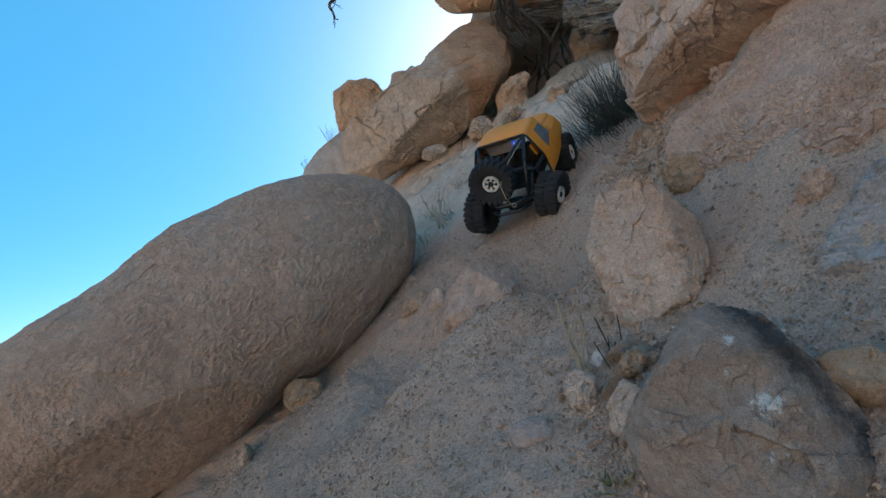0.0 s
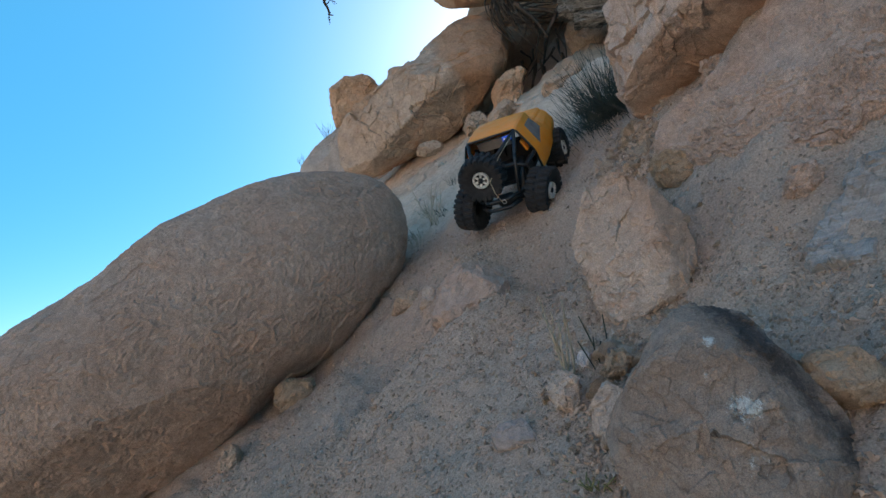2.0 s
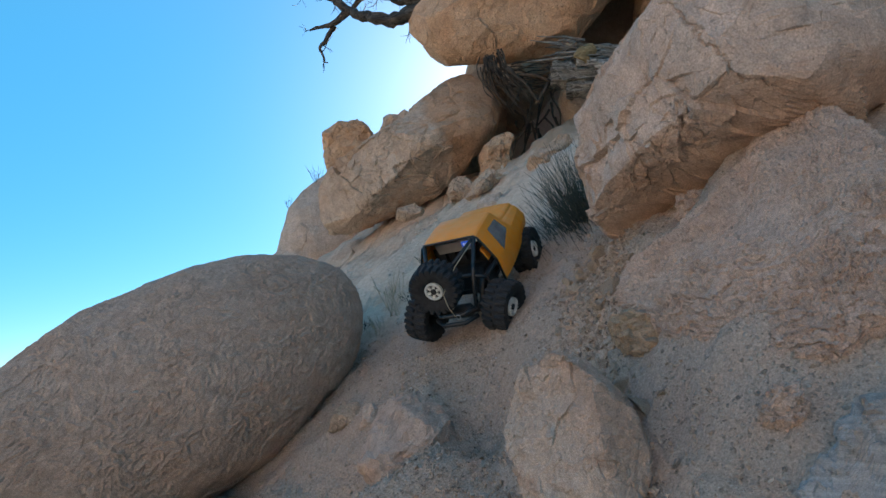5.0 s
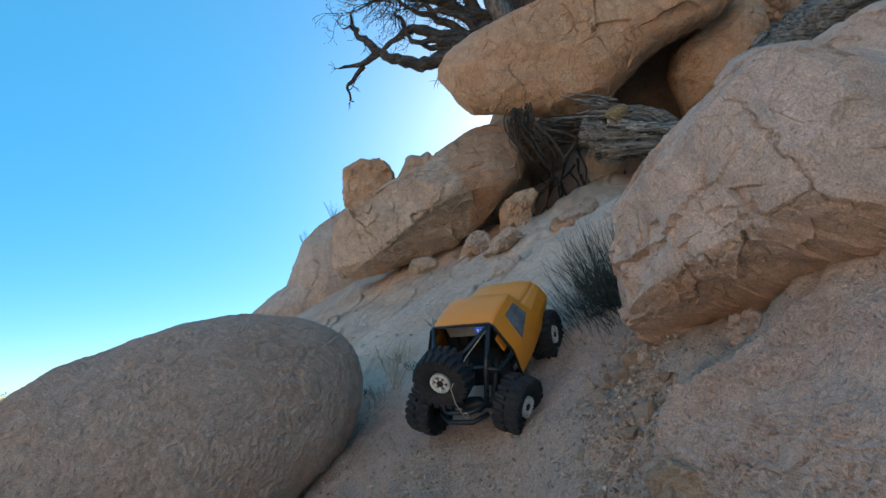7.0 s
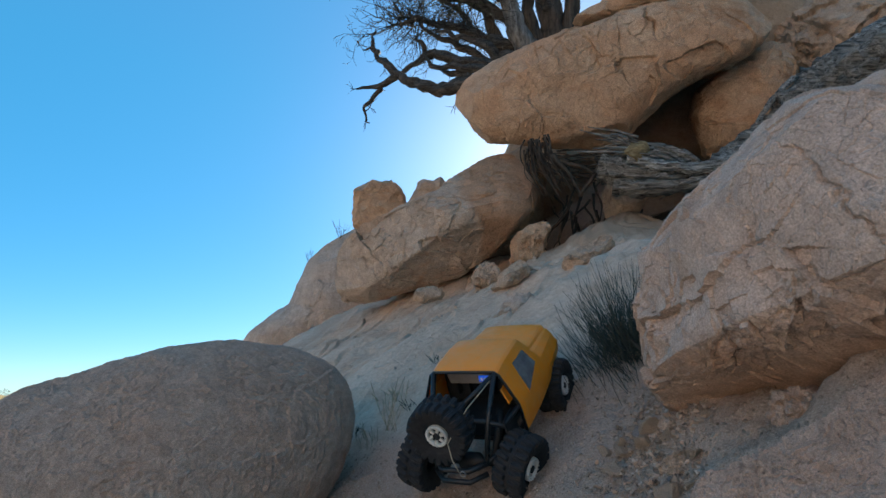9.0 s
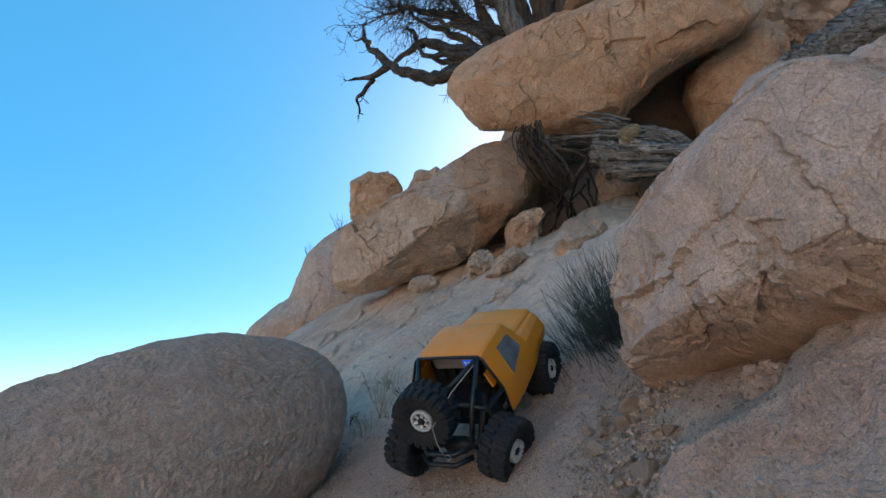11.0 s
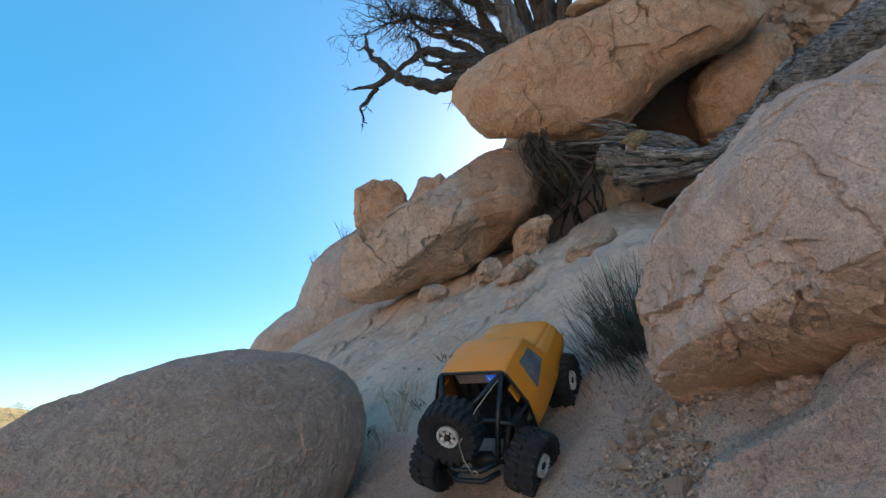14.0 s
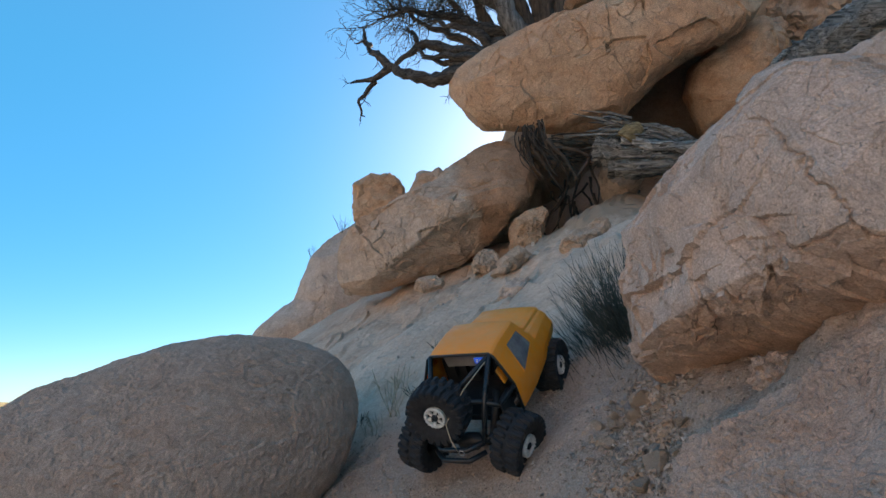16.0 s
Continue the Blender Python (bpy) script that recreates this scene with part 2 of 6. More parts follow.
def ground_material():
    """Sand and grit in the gully, bare pale bedrock above it, a crumbling bank at its side, dry scrub far away."""
    m = Nodes("dusty_gravel")
    broad = m.noise(1.3, 6, 0.65, 0.5)
    color = m.mix(m.ramp(broad, (0.35, 0.0), (0.65, 1.0)), (0.46, 0.335, 0.258), (0.53, 0.40, 0.318))
    color = m.mix(1.0, color, m.ramp(m.noise(240.0, 4, 0.85), (0.32, 0.62), (0.68, 1.28)), "MULTIPLY")
    away = m.tree.nodes.new("ShaderNodeVectorMath")
    away.operation = "LENGTH"
    m.put(away.inputs[0], m.coord)
    bare = m.ramp(m.sums("ADD", m.sums("DIVIDE", m.along((0, 1.0, 0)), 10.0), m.sums("MULTIPLY", m.noise(2.2, 6, 0.7), 0.06)), (0.235, 0.0), (0.262, 1.0))
    loose = m.sums("SUBTRACT", 1.0, bare)
    slab = m.mix(m.ramp(m.noise(2.6, 8, 0.7, 0.3), (0.4, 0.0), (0.62, 1.0)), (0.52, 0.365, 0.265), (0.62, 0.468, 0.362))
    slab = m.mix(1.0, slab, m.ramp(m.noise(45.0, 7, 0.85), (0.35, 0.78), (0.65, 1.15)), "MULTIPLY")
    color = m.mix(bare, color, slab)
    mouth = m.tree.nodes.new("ShaderNodeVectorMath")       # brown soil at the mouth of the hollow
    mouth.operation = "DISTANCE"
    m.put(mouth.inputs[0], m.coord)
    mouth.inputs[1].default_value = (1.1, 3.75, 1.85)
    soil = m.ramp(m.sums("ADD", mouth.outputs["Value"], m.sums("MULTIPLY", m.noise(5.0, 7, 0.8), 0.7)), (0.80, 0.85), (1.35, 0.0))
    color = m.mix(soil, color, (0.33, 0.22, 0.145))
    under = m.tree.nodes.new("ShaderNodeVectorMath")       # near-black floor of the hollow under the tree, shade put into the colour
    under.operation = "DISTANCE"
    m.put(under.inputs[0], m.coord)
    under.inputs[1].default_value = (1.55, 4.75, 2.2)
    hollow_shade = m.ramp(m.sums("DIVIDE", m.sums("ADD", under.outputs["Value"], m.sums("MULTIPLY", m.noise(6.0, 6, 0.75), 0.5)), 2.0), (0.60, 1.0), (0.66, 0.0))
    color = m.mix(hollow_shade, color, (0.085, 0.055, 0.036))
    scrub = m.ramp(m.noise(0.6, 6, 0.7), (0.52, (0.36, 0.26, 0.13)), (0.66, (0.10, 0.10, 0.05)))
    color = m.mix(m.ramp(m.sums("DIVIDE", away.outputs["Value"], 100.0), (0.3, 0.0), (0.6, 1.0)), color, scrub)
    plates = m.ramp(m.noise(5.0, 7, 0.6, 0.4), (0.36, 0.0), (0.37, 0.3), (0.46, 0.34), (0.47, 0.62), (0.55, 0.66), (0.56, 1.0))
    n = m.bump(m.sums("MULTIPLY", plates, bare), 0.8, 0.012)
    n = m.bump(m.noise(14.0, 7, 0.68), 0.6, 0.010, n)
    for scale, share in ((120.0, 0.62), (260.0, 0.45)):       # small stones bedded in the sand
        cell = m.tree.nodes.new("ShaderNodeTexVoronoi")
        cell.inputs["Scale"].default_value = scale
        m.put(cell.inputs["Vector"], m.warped(scale * 0.8, 0.5 / scale))
        own = m.tree.nodes.new("ShaderNodeSeparateColor")
        m.put(own.inputs[0], cell.outputs["Color"])
        there = m.sums("MULTIPLY", m.ramp(m.sums("MULTIPLY", own.outputs[1], m.noise(5.0, 3)), (share * 0.5, 0.0), (share * 0.5 + 0.02, 1.0)), m.ramp(cell.outputs["Distance"], (0.34, 1.0), (0.46, 0.0)))
        there = m.sums("MULTIPLY", there, loose)
        shade = m.ramp(own.outputs[0], (0.0, (0.30, 0.225, 0.175)), (0.5, (0.46, 0.35, 0.275)), (1.0, (0.57, 0.465, 0.385)))
        color = m.mix(there, color, shade)
        n = m.bump(m.sums("MULTIPLY", there, m.ramp(cell.outputs["Distance"], (0.0, 1.0), (0.5, 0.0))), 0.9, 0.6 / scale, n)
    n = m.bump(m.sums("MULTIPLY", m.noise(190.0, 5, 0.8), m.sums("ADD", m.sums("MULTIPLY", loose, 0.8), 0.2)), 0.9, 0.0045, n)
    return m.done(color, 0.95, 0.0, n, 0.1)


GROUND = ground_material()


def plain(name, color, rough=0.6, metal=0.0, grain=0.12, scale=60.0, relief=0.0, spec=0.4):
    """A plain material with slight grain in colour and gloss."""
    m = Nodes(name)
    f = m.noise(scale, 4, 0.6)
    c = m.mix(1.0, color, m.ramp(f, (0.3, 1.0 - grain), (0.7, 1.0 + grain)), "MULTIPLY")
    r = m.ramp(m.noise(scale * 0.4, 3), (0.3, max(rough - 0.1, 0.02)), (0.7, min(rough + 0.1, 1.0)))
    return m.done(c, r, metal, m.bump(f, 0.4, relief) if relief else None, spec)


def wood_material(name, a, b, scale=1.0, along=(1.0, 1.0, 0.08)):
    """Weathered fibrous wood; the grain runs along the axis that is least in along."""
    m = Nodes(name)
    f = m.noise(30.0 * scale, 6, 0.7, 0.5, along)
    g = m.noise(6.0 * scale, 4, 0.6, 0.3)
    c = m.mix(m.ramp(f, (0.35, 0.0), (0.65, 1.0)), a, b)
    c = m.mix(1.0, c, m.ramp(g, (0.3, 0.65), (0.7, 1.25)), "MULTIPLY")
    return m.done(c, 0.85, 0.0, m.bump(f, 0.9, 0.012), 0.2)


GREY_WOOD = wood_material("weathered_wood", (0.06, 0.05, 0.042), (0.27, 0.245, 0.22))
SILVER_WOOD = wood_material("silvery_root_wood", (0.03, 0.026, 0.022), (0.52, 0.49, 0.45), 2.6, (0.06, 1.0, 1.0))
ROOT_WOOD = wood_material("root_wood", (0.03, 0.025, 0.02), (0.36, 0.325, 0.285), 2.2, (0.06, 1.0, 1.0))
DEAD_WOOD = wood_material("dead_limb_wood", (0.018, 0.015, 0.013), (0.12, 0.105, 0.092), 2.0, (0.12, 1.0, 1.0))
DARK_BARK = wood_material("juniper_bark", (0.028, 0.021, 0.016), (0.12, 0.09, 0.068))


# ---- noise on arrays of points ----
TABLE = np.random.RandomState(7).permutation(512)
GRADS = np.random.RandomState(8).normal(size=(512, 3))
GRADS /= np.linalg.norm(GRADS, axis=1)[:, None]


def perlin(p):
    """Gradient noise at points p (n x 3), about -0.7 to 0.7."""
    i = np.floor(p).astype(np.int64)
    f = p - i
    w = f * f * f * (f * (f * 6 - 15) + 10)
    out = np.zeros(len(p))
    for a in (0, 1):
        for b in (0, 1):
            for c in (0, 1):
                h = TABLE[(TABLE[(TABLE[(i[:, 0] + a) & 511] + i[:, 1] + b) & 511] + i[:, 2] + c) & 511]
                g = GRADS[h]
                d = g[:, 0] * (f[:, 0] - a) + g[:, 1] * (f[:, 1] - b) + g[:, 2] * (f[:, 2] - c)
                out += d * (w[:, 0] if a else 1 - w[:, 0]) * (w[:, 1] if b else 1 - w[:, 1]) * (w[:, 2] if c else 1 - w[:, 2])
    return out


def fbm(p, octaves=5, gain=0.5):
    out, amp = np.zeros(len(p)), 1.0
    for k in range(octaves):
        out += amp * perlin(p * 2.0 ** k + 17.3 * k)
        amp *= gain
    return out


# ---- mesh helpers ----
def mesh_object(name, verts, faces, material, parent=None, smooth=True, label=""):
    me = bpy.data.meshes.new(name)
    me.from_pydata(verts if isinstance(verts, list) else verts.tolist(), [], faces if isinstance(faces, list) else faces.tolist())
    me.materials.append(material)
    if smooth:
        me.polygons.foreach_set("use_smooth", np.ones(len(me.polygons), dtype=bool))
    me.update()
    ob = new(name, me)
    if parent:
        ob.parent = parent
    if label:
        ob["label"] = label
    return ob


def part(name, bm, material, parent, label="", smooth=True):
    """Link a bmesh as one mesh object under a thing or a part."""
    me = bpy.data.meshes.new(name)
    bm.normal_update()
    bm.to_mesh(me)
    bm.free()
    me.materials.append(material)
    if smooth:
        me.polygons.foreach_set("use_smooth", np.ones(len(me.polygons), dtype=bool))
    ob = new(name, me)
    if parent:
        ob.parent = parent
    if label:
        ob["label"] = label
    return ob


SPHERES = {}


def cube_sphere(n):
    """Unit directions and quads of a cube blown up to a sphere, n quads a side."""
    if n not in SPHERES:
        g = np.tan(np.linspace(-1, 1, n + 1) * math.pi / 4)
        a, b = np.meshgrid(g, g, indexing="ij")
        one = np.ones_like(a)
        sides = [(one, a, b), (-one, b, a), (b, one, a), (a, -one, b), (a, b, one), (b, a, -one)]
        pts = np.concatenate([np.stack([c.ravel() for c in s], 1) for s in sides])
        key, first, back = np.unique(np.round(pts, 6), axis=0, return_index=True, return_inverse=True)
        pts = pts[first]
        back = back.ravel()
        k = np.arange((n + 1) ** 2).reshape(n + 1, n + 1)
        q = np.stack([k[:-1, :-1], k[1:, :-1], k[1:, 1:], k[:-1, 1:]], -1).reshape(-1, 4)
        quads = np.concatenate([back[q + s * (n + 1) ** 2] for s in range(6)])
        SPHERES[n] = (pts / np.linalg.norm(pts, axis=1)[:, None], quads)
    return SPHERES[n]


def normals_of(v, q):
    f = np.cross(v[q[:, 2]] - v[q[:, 0]], v[q[:, 3]] - v[q[:, 1]])
    out = np.zeros_like(v)
    for k in range(4):
        np.add.at(out, q[:, k], f)
    return out / np.maximum(np.linalg.norm(out, axis=1), 1e-12)[:, None]


def outline_radius(profile, soft):
    """Radius of a star-shaped outline over the angle, its corners rounded by about soft degrees."""
    p = np.array(profile)
    ang = np.radians(np.arange(720) * 0.5)
    d = np.stack([np.cos(ang), np.sin(ang)], 1)
    r = np.zeros(720)
    for a, b in zip(p, np.roll(p, -1, 0)):
        e = b - a
        den = d[:, 0] * e[1] - d[:, 1] * e[0]
        den = np.where(np.abs(den) < 1e-9, 1e-9, den)
        t = (a[0] * e[1] - a[1] * e[0]) / den
        s = (a[0] * d[:, 1] - a[1] * d[:, 0]) / den
        r = np.where((s >= -1e-6) & (s <= 1 + 1e-6) & (t > r), t, r)
    k = np.exp(-0.5 * (np.arange(-40, 41) * 0.5 / soft) ** 2)
    r = np.maximum(r, 0.02 * r.max())
    return np.convolve(np.concatenate([r[-40:], r, r[:40]]), k / k.sum(), "valid")


def shards(v, cell, count, seed):
    """Height of a surface broken into tilted flat chips, -1 to 1, with sharp steps between them."""
    pick = np.random.RandomState(seed)
    s = v[pick.choice(len(v), count)]
    tilt, lift = pick.normal(size=(count, 3)) * 0.8, pick.uniform(-0.6, 0.6, count)
    w = v + 0.09 * cell * np.stack([fbm(v / (0.5 * cell) + k * 9.1, 3) for k in range(3)], 1)
    own = np.concatenate([np.argmin((s * s).sum(1)[None] - 2 * c @ s.T, 1) for c in np.array_split(w, len(w) // 20000 + 1)])
    return np.clip(((v - s[own]) * tilt[own]).sum(1) / cell + lift[own], -1, 1)


def boulder(name, label, place, yaw, pitch, front, back, profile, n=60, mat=None, rough=0.03, boxy=0.8, seed=0,
            lump=1.0, crack=0.4, chip=0.12, facets=0, cutdepth=1.0, fine=1.0, soft=3.0, shard=0.0, tiny=0, splits=0, crumb=(), strata=(), cuts=(), parent=None, category="boulder"):
    """A boulder: an outline, blown up to the front and back, cut by flat faces, then roughened.
    yaw, pitch: where its front faces (0, 0: towards -y). front, back: how far it bulges. boxy: 1 round, less is blockier.
    cuts: flat faces, each (right, up, front, distance) in its own axes. tiny: small flat chips. splits: long fracture lines.
    crumb: size and height of a crumbling skin, scooped where the height is below 0. strata: thickness and depth of worn beds in the lower part."""
    d, quads = cube_sphere(n)
    if n >= 100:            # finer in front
        d = d + np.array([0, 0, 0.5])
        d /= np.linalg.norm(d, axis=1)[:, None]
    r = outline_radius(profile, soft)
    ang = np.degrees(np.arctan2(d[:, 1], d[:, 0])) % 360
    rad = np.interp(ang, np.arange(721) * 0.5, np.append(r, r[0]))
    s = np.hypot(d[:, 0], d[:, 1])
    w = np.sign(d[:, 2]) * np.abs(d[:, 2]) ** boxy * np.where(d[:, 2] > 0, front, back)
    sb = rad * s ** boxy
    v = np.stack([sb * np.cos(np.radians(ang)), sb * np.sin(np.radians(ang)), w], 1)
    for a, b, c, far in cuts:
        nn = np.array((a, b, c), float)
        nn /= np.linalg.norm(nn)
        over = v @ nn - far
        v -= nn * (np.where(over > 0, over * 0.93, 0))[:, None]
    size = max(r.max(), 0.02)
    pick = random.Random(seed * 13 + 1)
    for _ in range(facets):                 # flat broken faces
        nn = Vector((pick.gauss(0, 1), pick.gauss(0, 1), abs(pick.gauss(0.5, 0.7)))).normalized()
        nn = np.array(nn)
        reach = v @ nn
        far = reach.max() - cutdepth * pick.uniform(0.02, 0.11) * min(size, 2.2 * (front + 0.3 * back))
        over = reach - far
        v -= nn * (np.where(over > 0, over * 0.9, 0))[:, None]
    off = np.array([seed * 3.7, seed * 1.3, seed * 7.1])
    nrm = normals_of(v, quads)
    inner = np.clip((d[:, 2] + 0.25) * 1.2, 0, 1)
    big = fbm(v / (0.55 * size) + off, 3)
    v = v + np.array([0, 0, 1.0]) * (lump * 0.9 * rough * big * 2 * inner)[:, None]
    mid = fbm(v * fine / (0.20 * size) + off, 5, 0.5)
    ledge = np.abs(perlin(v * np.array([1, 2.2, 1]) / (0.22 * size) + off))
    lines = np.exp(-(perlin(v / (0.30 * size) + 0.4 * fbm(v / (0.1 * size), 2)[:, None] + off + 31) / 0.03) ** 2)
    gate = np.clip(perlin(v / (0.5 * size) + off + 77) * 5, 0, 1)
    level = 3.6 * fbm(v / (0.42 * size) + off + 11, 5, 0.5)
    frac = level - np.floor(level)
    chips = np.floor(level) + np.clip((frac - 0.45) / 0.1, 0, 1) - level
    v = v + nrm * (rough * (0.38 * mid - 0.25 * ledge + chip * chips) - crack * 0.45 * rough * lines * gate)[:, None]
    if shard:
        wide = np.clip(0.55 + 1.6 * perlin(v / (0.45 * size) + off + 51), 0.1, 1)
        high = shards(v, 0.45 * size, 45, seed) + 0.45 * shards(v, 0.16 * size, 320, seed + 1)
        if tiny:
            high += 0.3 * shards(v, 0.07 * size, tiny, seed + 2) * np.clip(0.4 + 2.5 * perlin(v / (0.3 * size) + off + 5), 0, 1)
        v = v + nrm * (rough * shard * wide * high)[:, None]
    for _ in range(splits):                 # long fractures, open by a finger's width or less
        nn = np.array(Vector((pick.gauss(0, 1), pick.gauss(0, 0.5), pick.gauss(0, 0.5))).normalized())
        at = v @ nn - pick.uniform(-0.6, 0.6) * size + 0.10 * size * fbm(v / (0.3 * size) + off + 60 + 9 * _, 5, 0.6)
        here = np.clip(4 * perlin(v / (0.7 * size) + off + 90 + 7 * _) + 0.3, 0, 1)
        v = v - nrm * (here * 0.016 * size * np.exp(-(at / (0.007 * size)) ** 2))[:, None]
    if crumb:
        grain, tall = crumb
        skin = np.abs(perlin(v / grain + off)) + 0.6 * np.abs(perlin(v / (0.45 * grain) + off + 3)) - 0.35
        v = v + nrm * (tall * 2.2 * skin * np.clip(0.75 + 1.5 * perlin(v / (6 * grain) + off + 8), 0.25, 1.2))[:, None]
    if strata:
        thick, deep_in = strata
        bed = v[:, 1] / thick + 2.6 * fbm(v / (4.0 * thick) + off + 4, 5, 0.6)
        step = bed - np.floor(bed)
        low = np.clip(0.1 - v[:, 1] / (0.5 * size) + 1.8 * perlin(v / (0.4 * size) + off + 2), 0, 1)
        v = v - nrm * (deep_in * low * np.where(step < 0.65, 0.35 * step, 1.0) * (0.6 + 0.8 * np.abs(perlin(v / thick + off + 9))))[:, None]
    y, p = radians(yaw), radians(pitch)
    nf = Vector((math.sin(y) * math.cos(p), -math.cos(y) * math.cos(p), math.sin(p)))
    rt = Vector((0, 0, 1)).cross(nf).normalized()
    up = nf.cross(rt)
    basis = np.array([rt, up, nf])
    ob = mesh_object(name, v @ basis, quads, mat, parent, smooth=False)
    ob.location = place
    if not parent:
        tagged(ob, label, category)
    return ob


# ---- the ground: a gully climbing the hillside, one sheet out to the horizon ----
def smooth_above(a, k):
    """0 below 0, a above it, rounded over about k."""
    return 0.5 * (a + np.sqrt(a * a + k * k))


def ground_height(x, y, fine=True):
    up = 0.42 * (np.minimum(y, 4.6) - 0.93) + 0.30 * np.clip(y - 4.6, 0, 14)
    z = 0.23 + up + 0.50 * (np.clip(x, -2.5, 1.1) - 0.11)
    z = z + 1.15 * smooth_above(np.minimum(x, 14) - 2.4, 0.3)
    near = np.exp(-((y - 0.95) / 0.6) ** 2)
    z = z + 0.36 * near * smooth_above(np.minimum(x, 1.0) - 0.42, 0.05)
    z = z + 0.055 * np.exp(-((x - 0.69) / 0.13) ** 2 - ((y - 1.30) / 0.2) ** 2)
    z = z + 0.05 * np.exp(-((x + 0.02) / 0.22) ** 2 - ((y - 1.22) / np.where(y > 1.22, 0.08, 0.16)) ** 2)
    z = z - 0.04 * np.exp(-((x + 0.45) / 0.3) ** 2 - ((y - 2.0) / 0.5) ** 2)
    z = z + 0.10 * np.exp(-((x - 1.25) / 0.35) ** 2 - ((y - 3.62) / 0.3) ** 2)
    z = z - 0.55 * np.exp(-((x - 1.2) / 0.32) ** 2 - ((y - 4.45) / 0.4) ** 2)
    z = z - 0.85 * np.exp(-((x - 1.25) / 0.5) ** 2 - ((y - 5.2) / 0.85) ** 2)
    z = z - 0.13 * np.exp(-((x + 0.09) / 0.13) ** 2 - ((y - 1.52) / 0.17) ** 2)      # ruts dug by the wheels, a lip of spoil below them
    z = z - 0.15 * np.exp(-((x - 0.275) / 0.08) ** 2 - ((y - 1.42) / 0.17) ** 2)
    z = z + 0.04 * np.exp(-((x - 0.05) / 0.26) ** 2 - ((y - 1.24) / 0.06) ** 2)
    z = z + 1.6 * np.clip((y - 5.5) / 0.9, 0, 1) * np.exp(-((x - 2.1) / 0.75) ** 2)      # hidden rise added behind the hollow to block light from the back
    u, w = 0.544 * (x - 0.711) - 0.839 * (y - 1.007), 0.517 * (x - 0.711) + 0.335 * (y - 1.007)     # the bank swells up into a hump
    w = w / 0.62
    out = np.hypot(u, w)
    drop = np.clip(np.where(w < 0.06, 0.55 + 0.5 * np.clip(-w / np.maximum(out, 1e-6), 0, 1), 0.55 + 1.3 * np.clip((w - 0.06) / 0.1, 0, 1)) * (out - 0.16), -0.03, 3)
    bank = 0.735 + 1.073 * (x - 0.711) + 0.696 * (y - 1.007) - drop - 0.8 * np.clip(x - 0.95, 0, 9)
    z = z + smooth_above(np.maximum(bank - z, -3.0), 0.05) * np.clip((2.0 - y) / 0.5, 0, 1) * np.clip((y + 0.4) / 0.5, 0, 1)
    away = np.clip((-x - 2.2) / 4.0, 0, 1) + np.clip((0.1 - y) / 3.0, 0, 1) * np.clip((2.5 - x) / 2, 0, 1)
    away = np.clip(away, 0, 1)
    away = away * away * (3 - 2 * away)
    far = np.hypot(x, y)
    hills = np.clip((far - 90) / 120, 0, 1) * (1.5 + 9 * np.abs(fbm(np.stack([x / 90, y / 90, 0 * x + 3.3], 1), 4)))
    # includes an unseen slope behind the camera, added to bounce warm sunlight
    flat = -1.2 + hills + 13 * np.clip((-y - 9) / 14, 0, 1) * np.clip((60 - np.abs(x)) / 30, 0, 1) * (1 + 0.4 * fbm(np.stack([x / 6, y / 6, 0 * x], 1), 3))
    z = z * (1 - away) + flat * away
    if fine:
        out = np.maximum(np.maximum(-1.1 - x, x - 1.6), np.maximum(0.3 - y, y - 4.4))
        keep = np.exp(-np.clip(out, 0, 60) / 0.5)
        p = np.stack([x, y, 0.3 * z], 1)
        z = z + 0.10 * fbm(p * 1.7, 3) * np.clip(far / 2 - 0.4, 0.2, 1) + keep * (0.030 * fbm(p * 6.0 + 5, 4) * np.clip(1 - (y - 2.2) / 0.8, 0.35, 1) + 0.010 * fbm(p * 24.0 + 9, 4, 0.6) * np.clip((2.6 - y) / 0.6, 0.15, 1))
        crust = np.clip((x - 0.32 - 0.3 * np.clip(y - 0.8, 0, 1)) / 0.1, 0, 1) * np.clip((1.7 - y) / 0.3, 0, 1) * keep      # crumbling bank
        lev = 3.0 * fbm(p * 8.0 + 21, 4, 0.55)
        fr = lev - np.floor(lev)
        z = z + 0.006 * crust * (np.floor(lev) + np.clip((fr - 0.4) / 0.2, 0, 1) - lev) + crust * (0.010 * np.abs(perlin(p * 60.0 + 3)) + 0.006 * np.abs(perlin(p * 110.0 + 6)))
        grit = keep * np.clip((2.1 - y) / 0.4, 0, 1) * np.clip(0.7 + 1.4 * perlin(p * 4.0 + 13), 0.15, 1.2) * (1 - 0.5 * crust)
        z = z + grit * (0.013 * np.abs(perlin(p * 22.0 + 2)) + 0.009 * np.abs(perlin(p * 48.0 + 7)) + 0.005 * np.abs(perlin(p * 95.0 + 1)))
        rocky = np.clip((y - 2.0) / 0.6, 0, 1) * np.clip((6 - y) / 1.5, 0, 1)      # bare bedrock in broken ledges
        level = 4.0 * fbm(np.stack([x * 1.6, y * 1.6 - x, z * 0.6], 1) + 40, 4, 0.5)
        frac = level - np.floor(level)
        z = z + 0.028 * keep * rocky * (np.floor(level) + np.clip((frac - 0.4) / 0.12, 0, 1) - level)
    return z


def spread(inner_low, inner_high, step, outer, growth=1.25):
    g = list(np.arange(inner_low, inner_high + step / 2, step))
    a, b = [], []
    s, x = step, inner_high
    while x < outer:
        s *= growth
        x += s
        b.append(x)
    s, x = step, inner_low
    while x > -outer:
        s *= growth
        x -= s
        a.append(x)
    return np.array(a[::-1] + g + b)


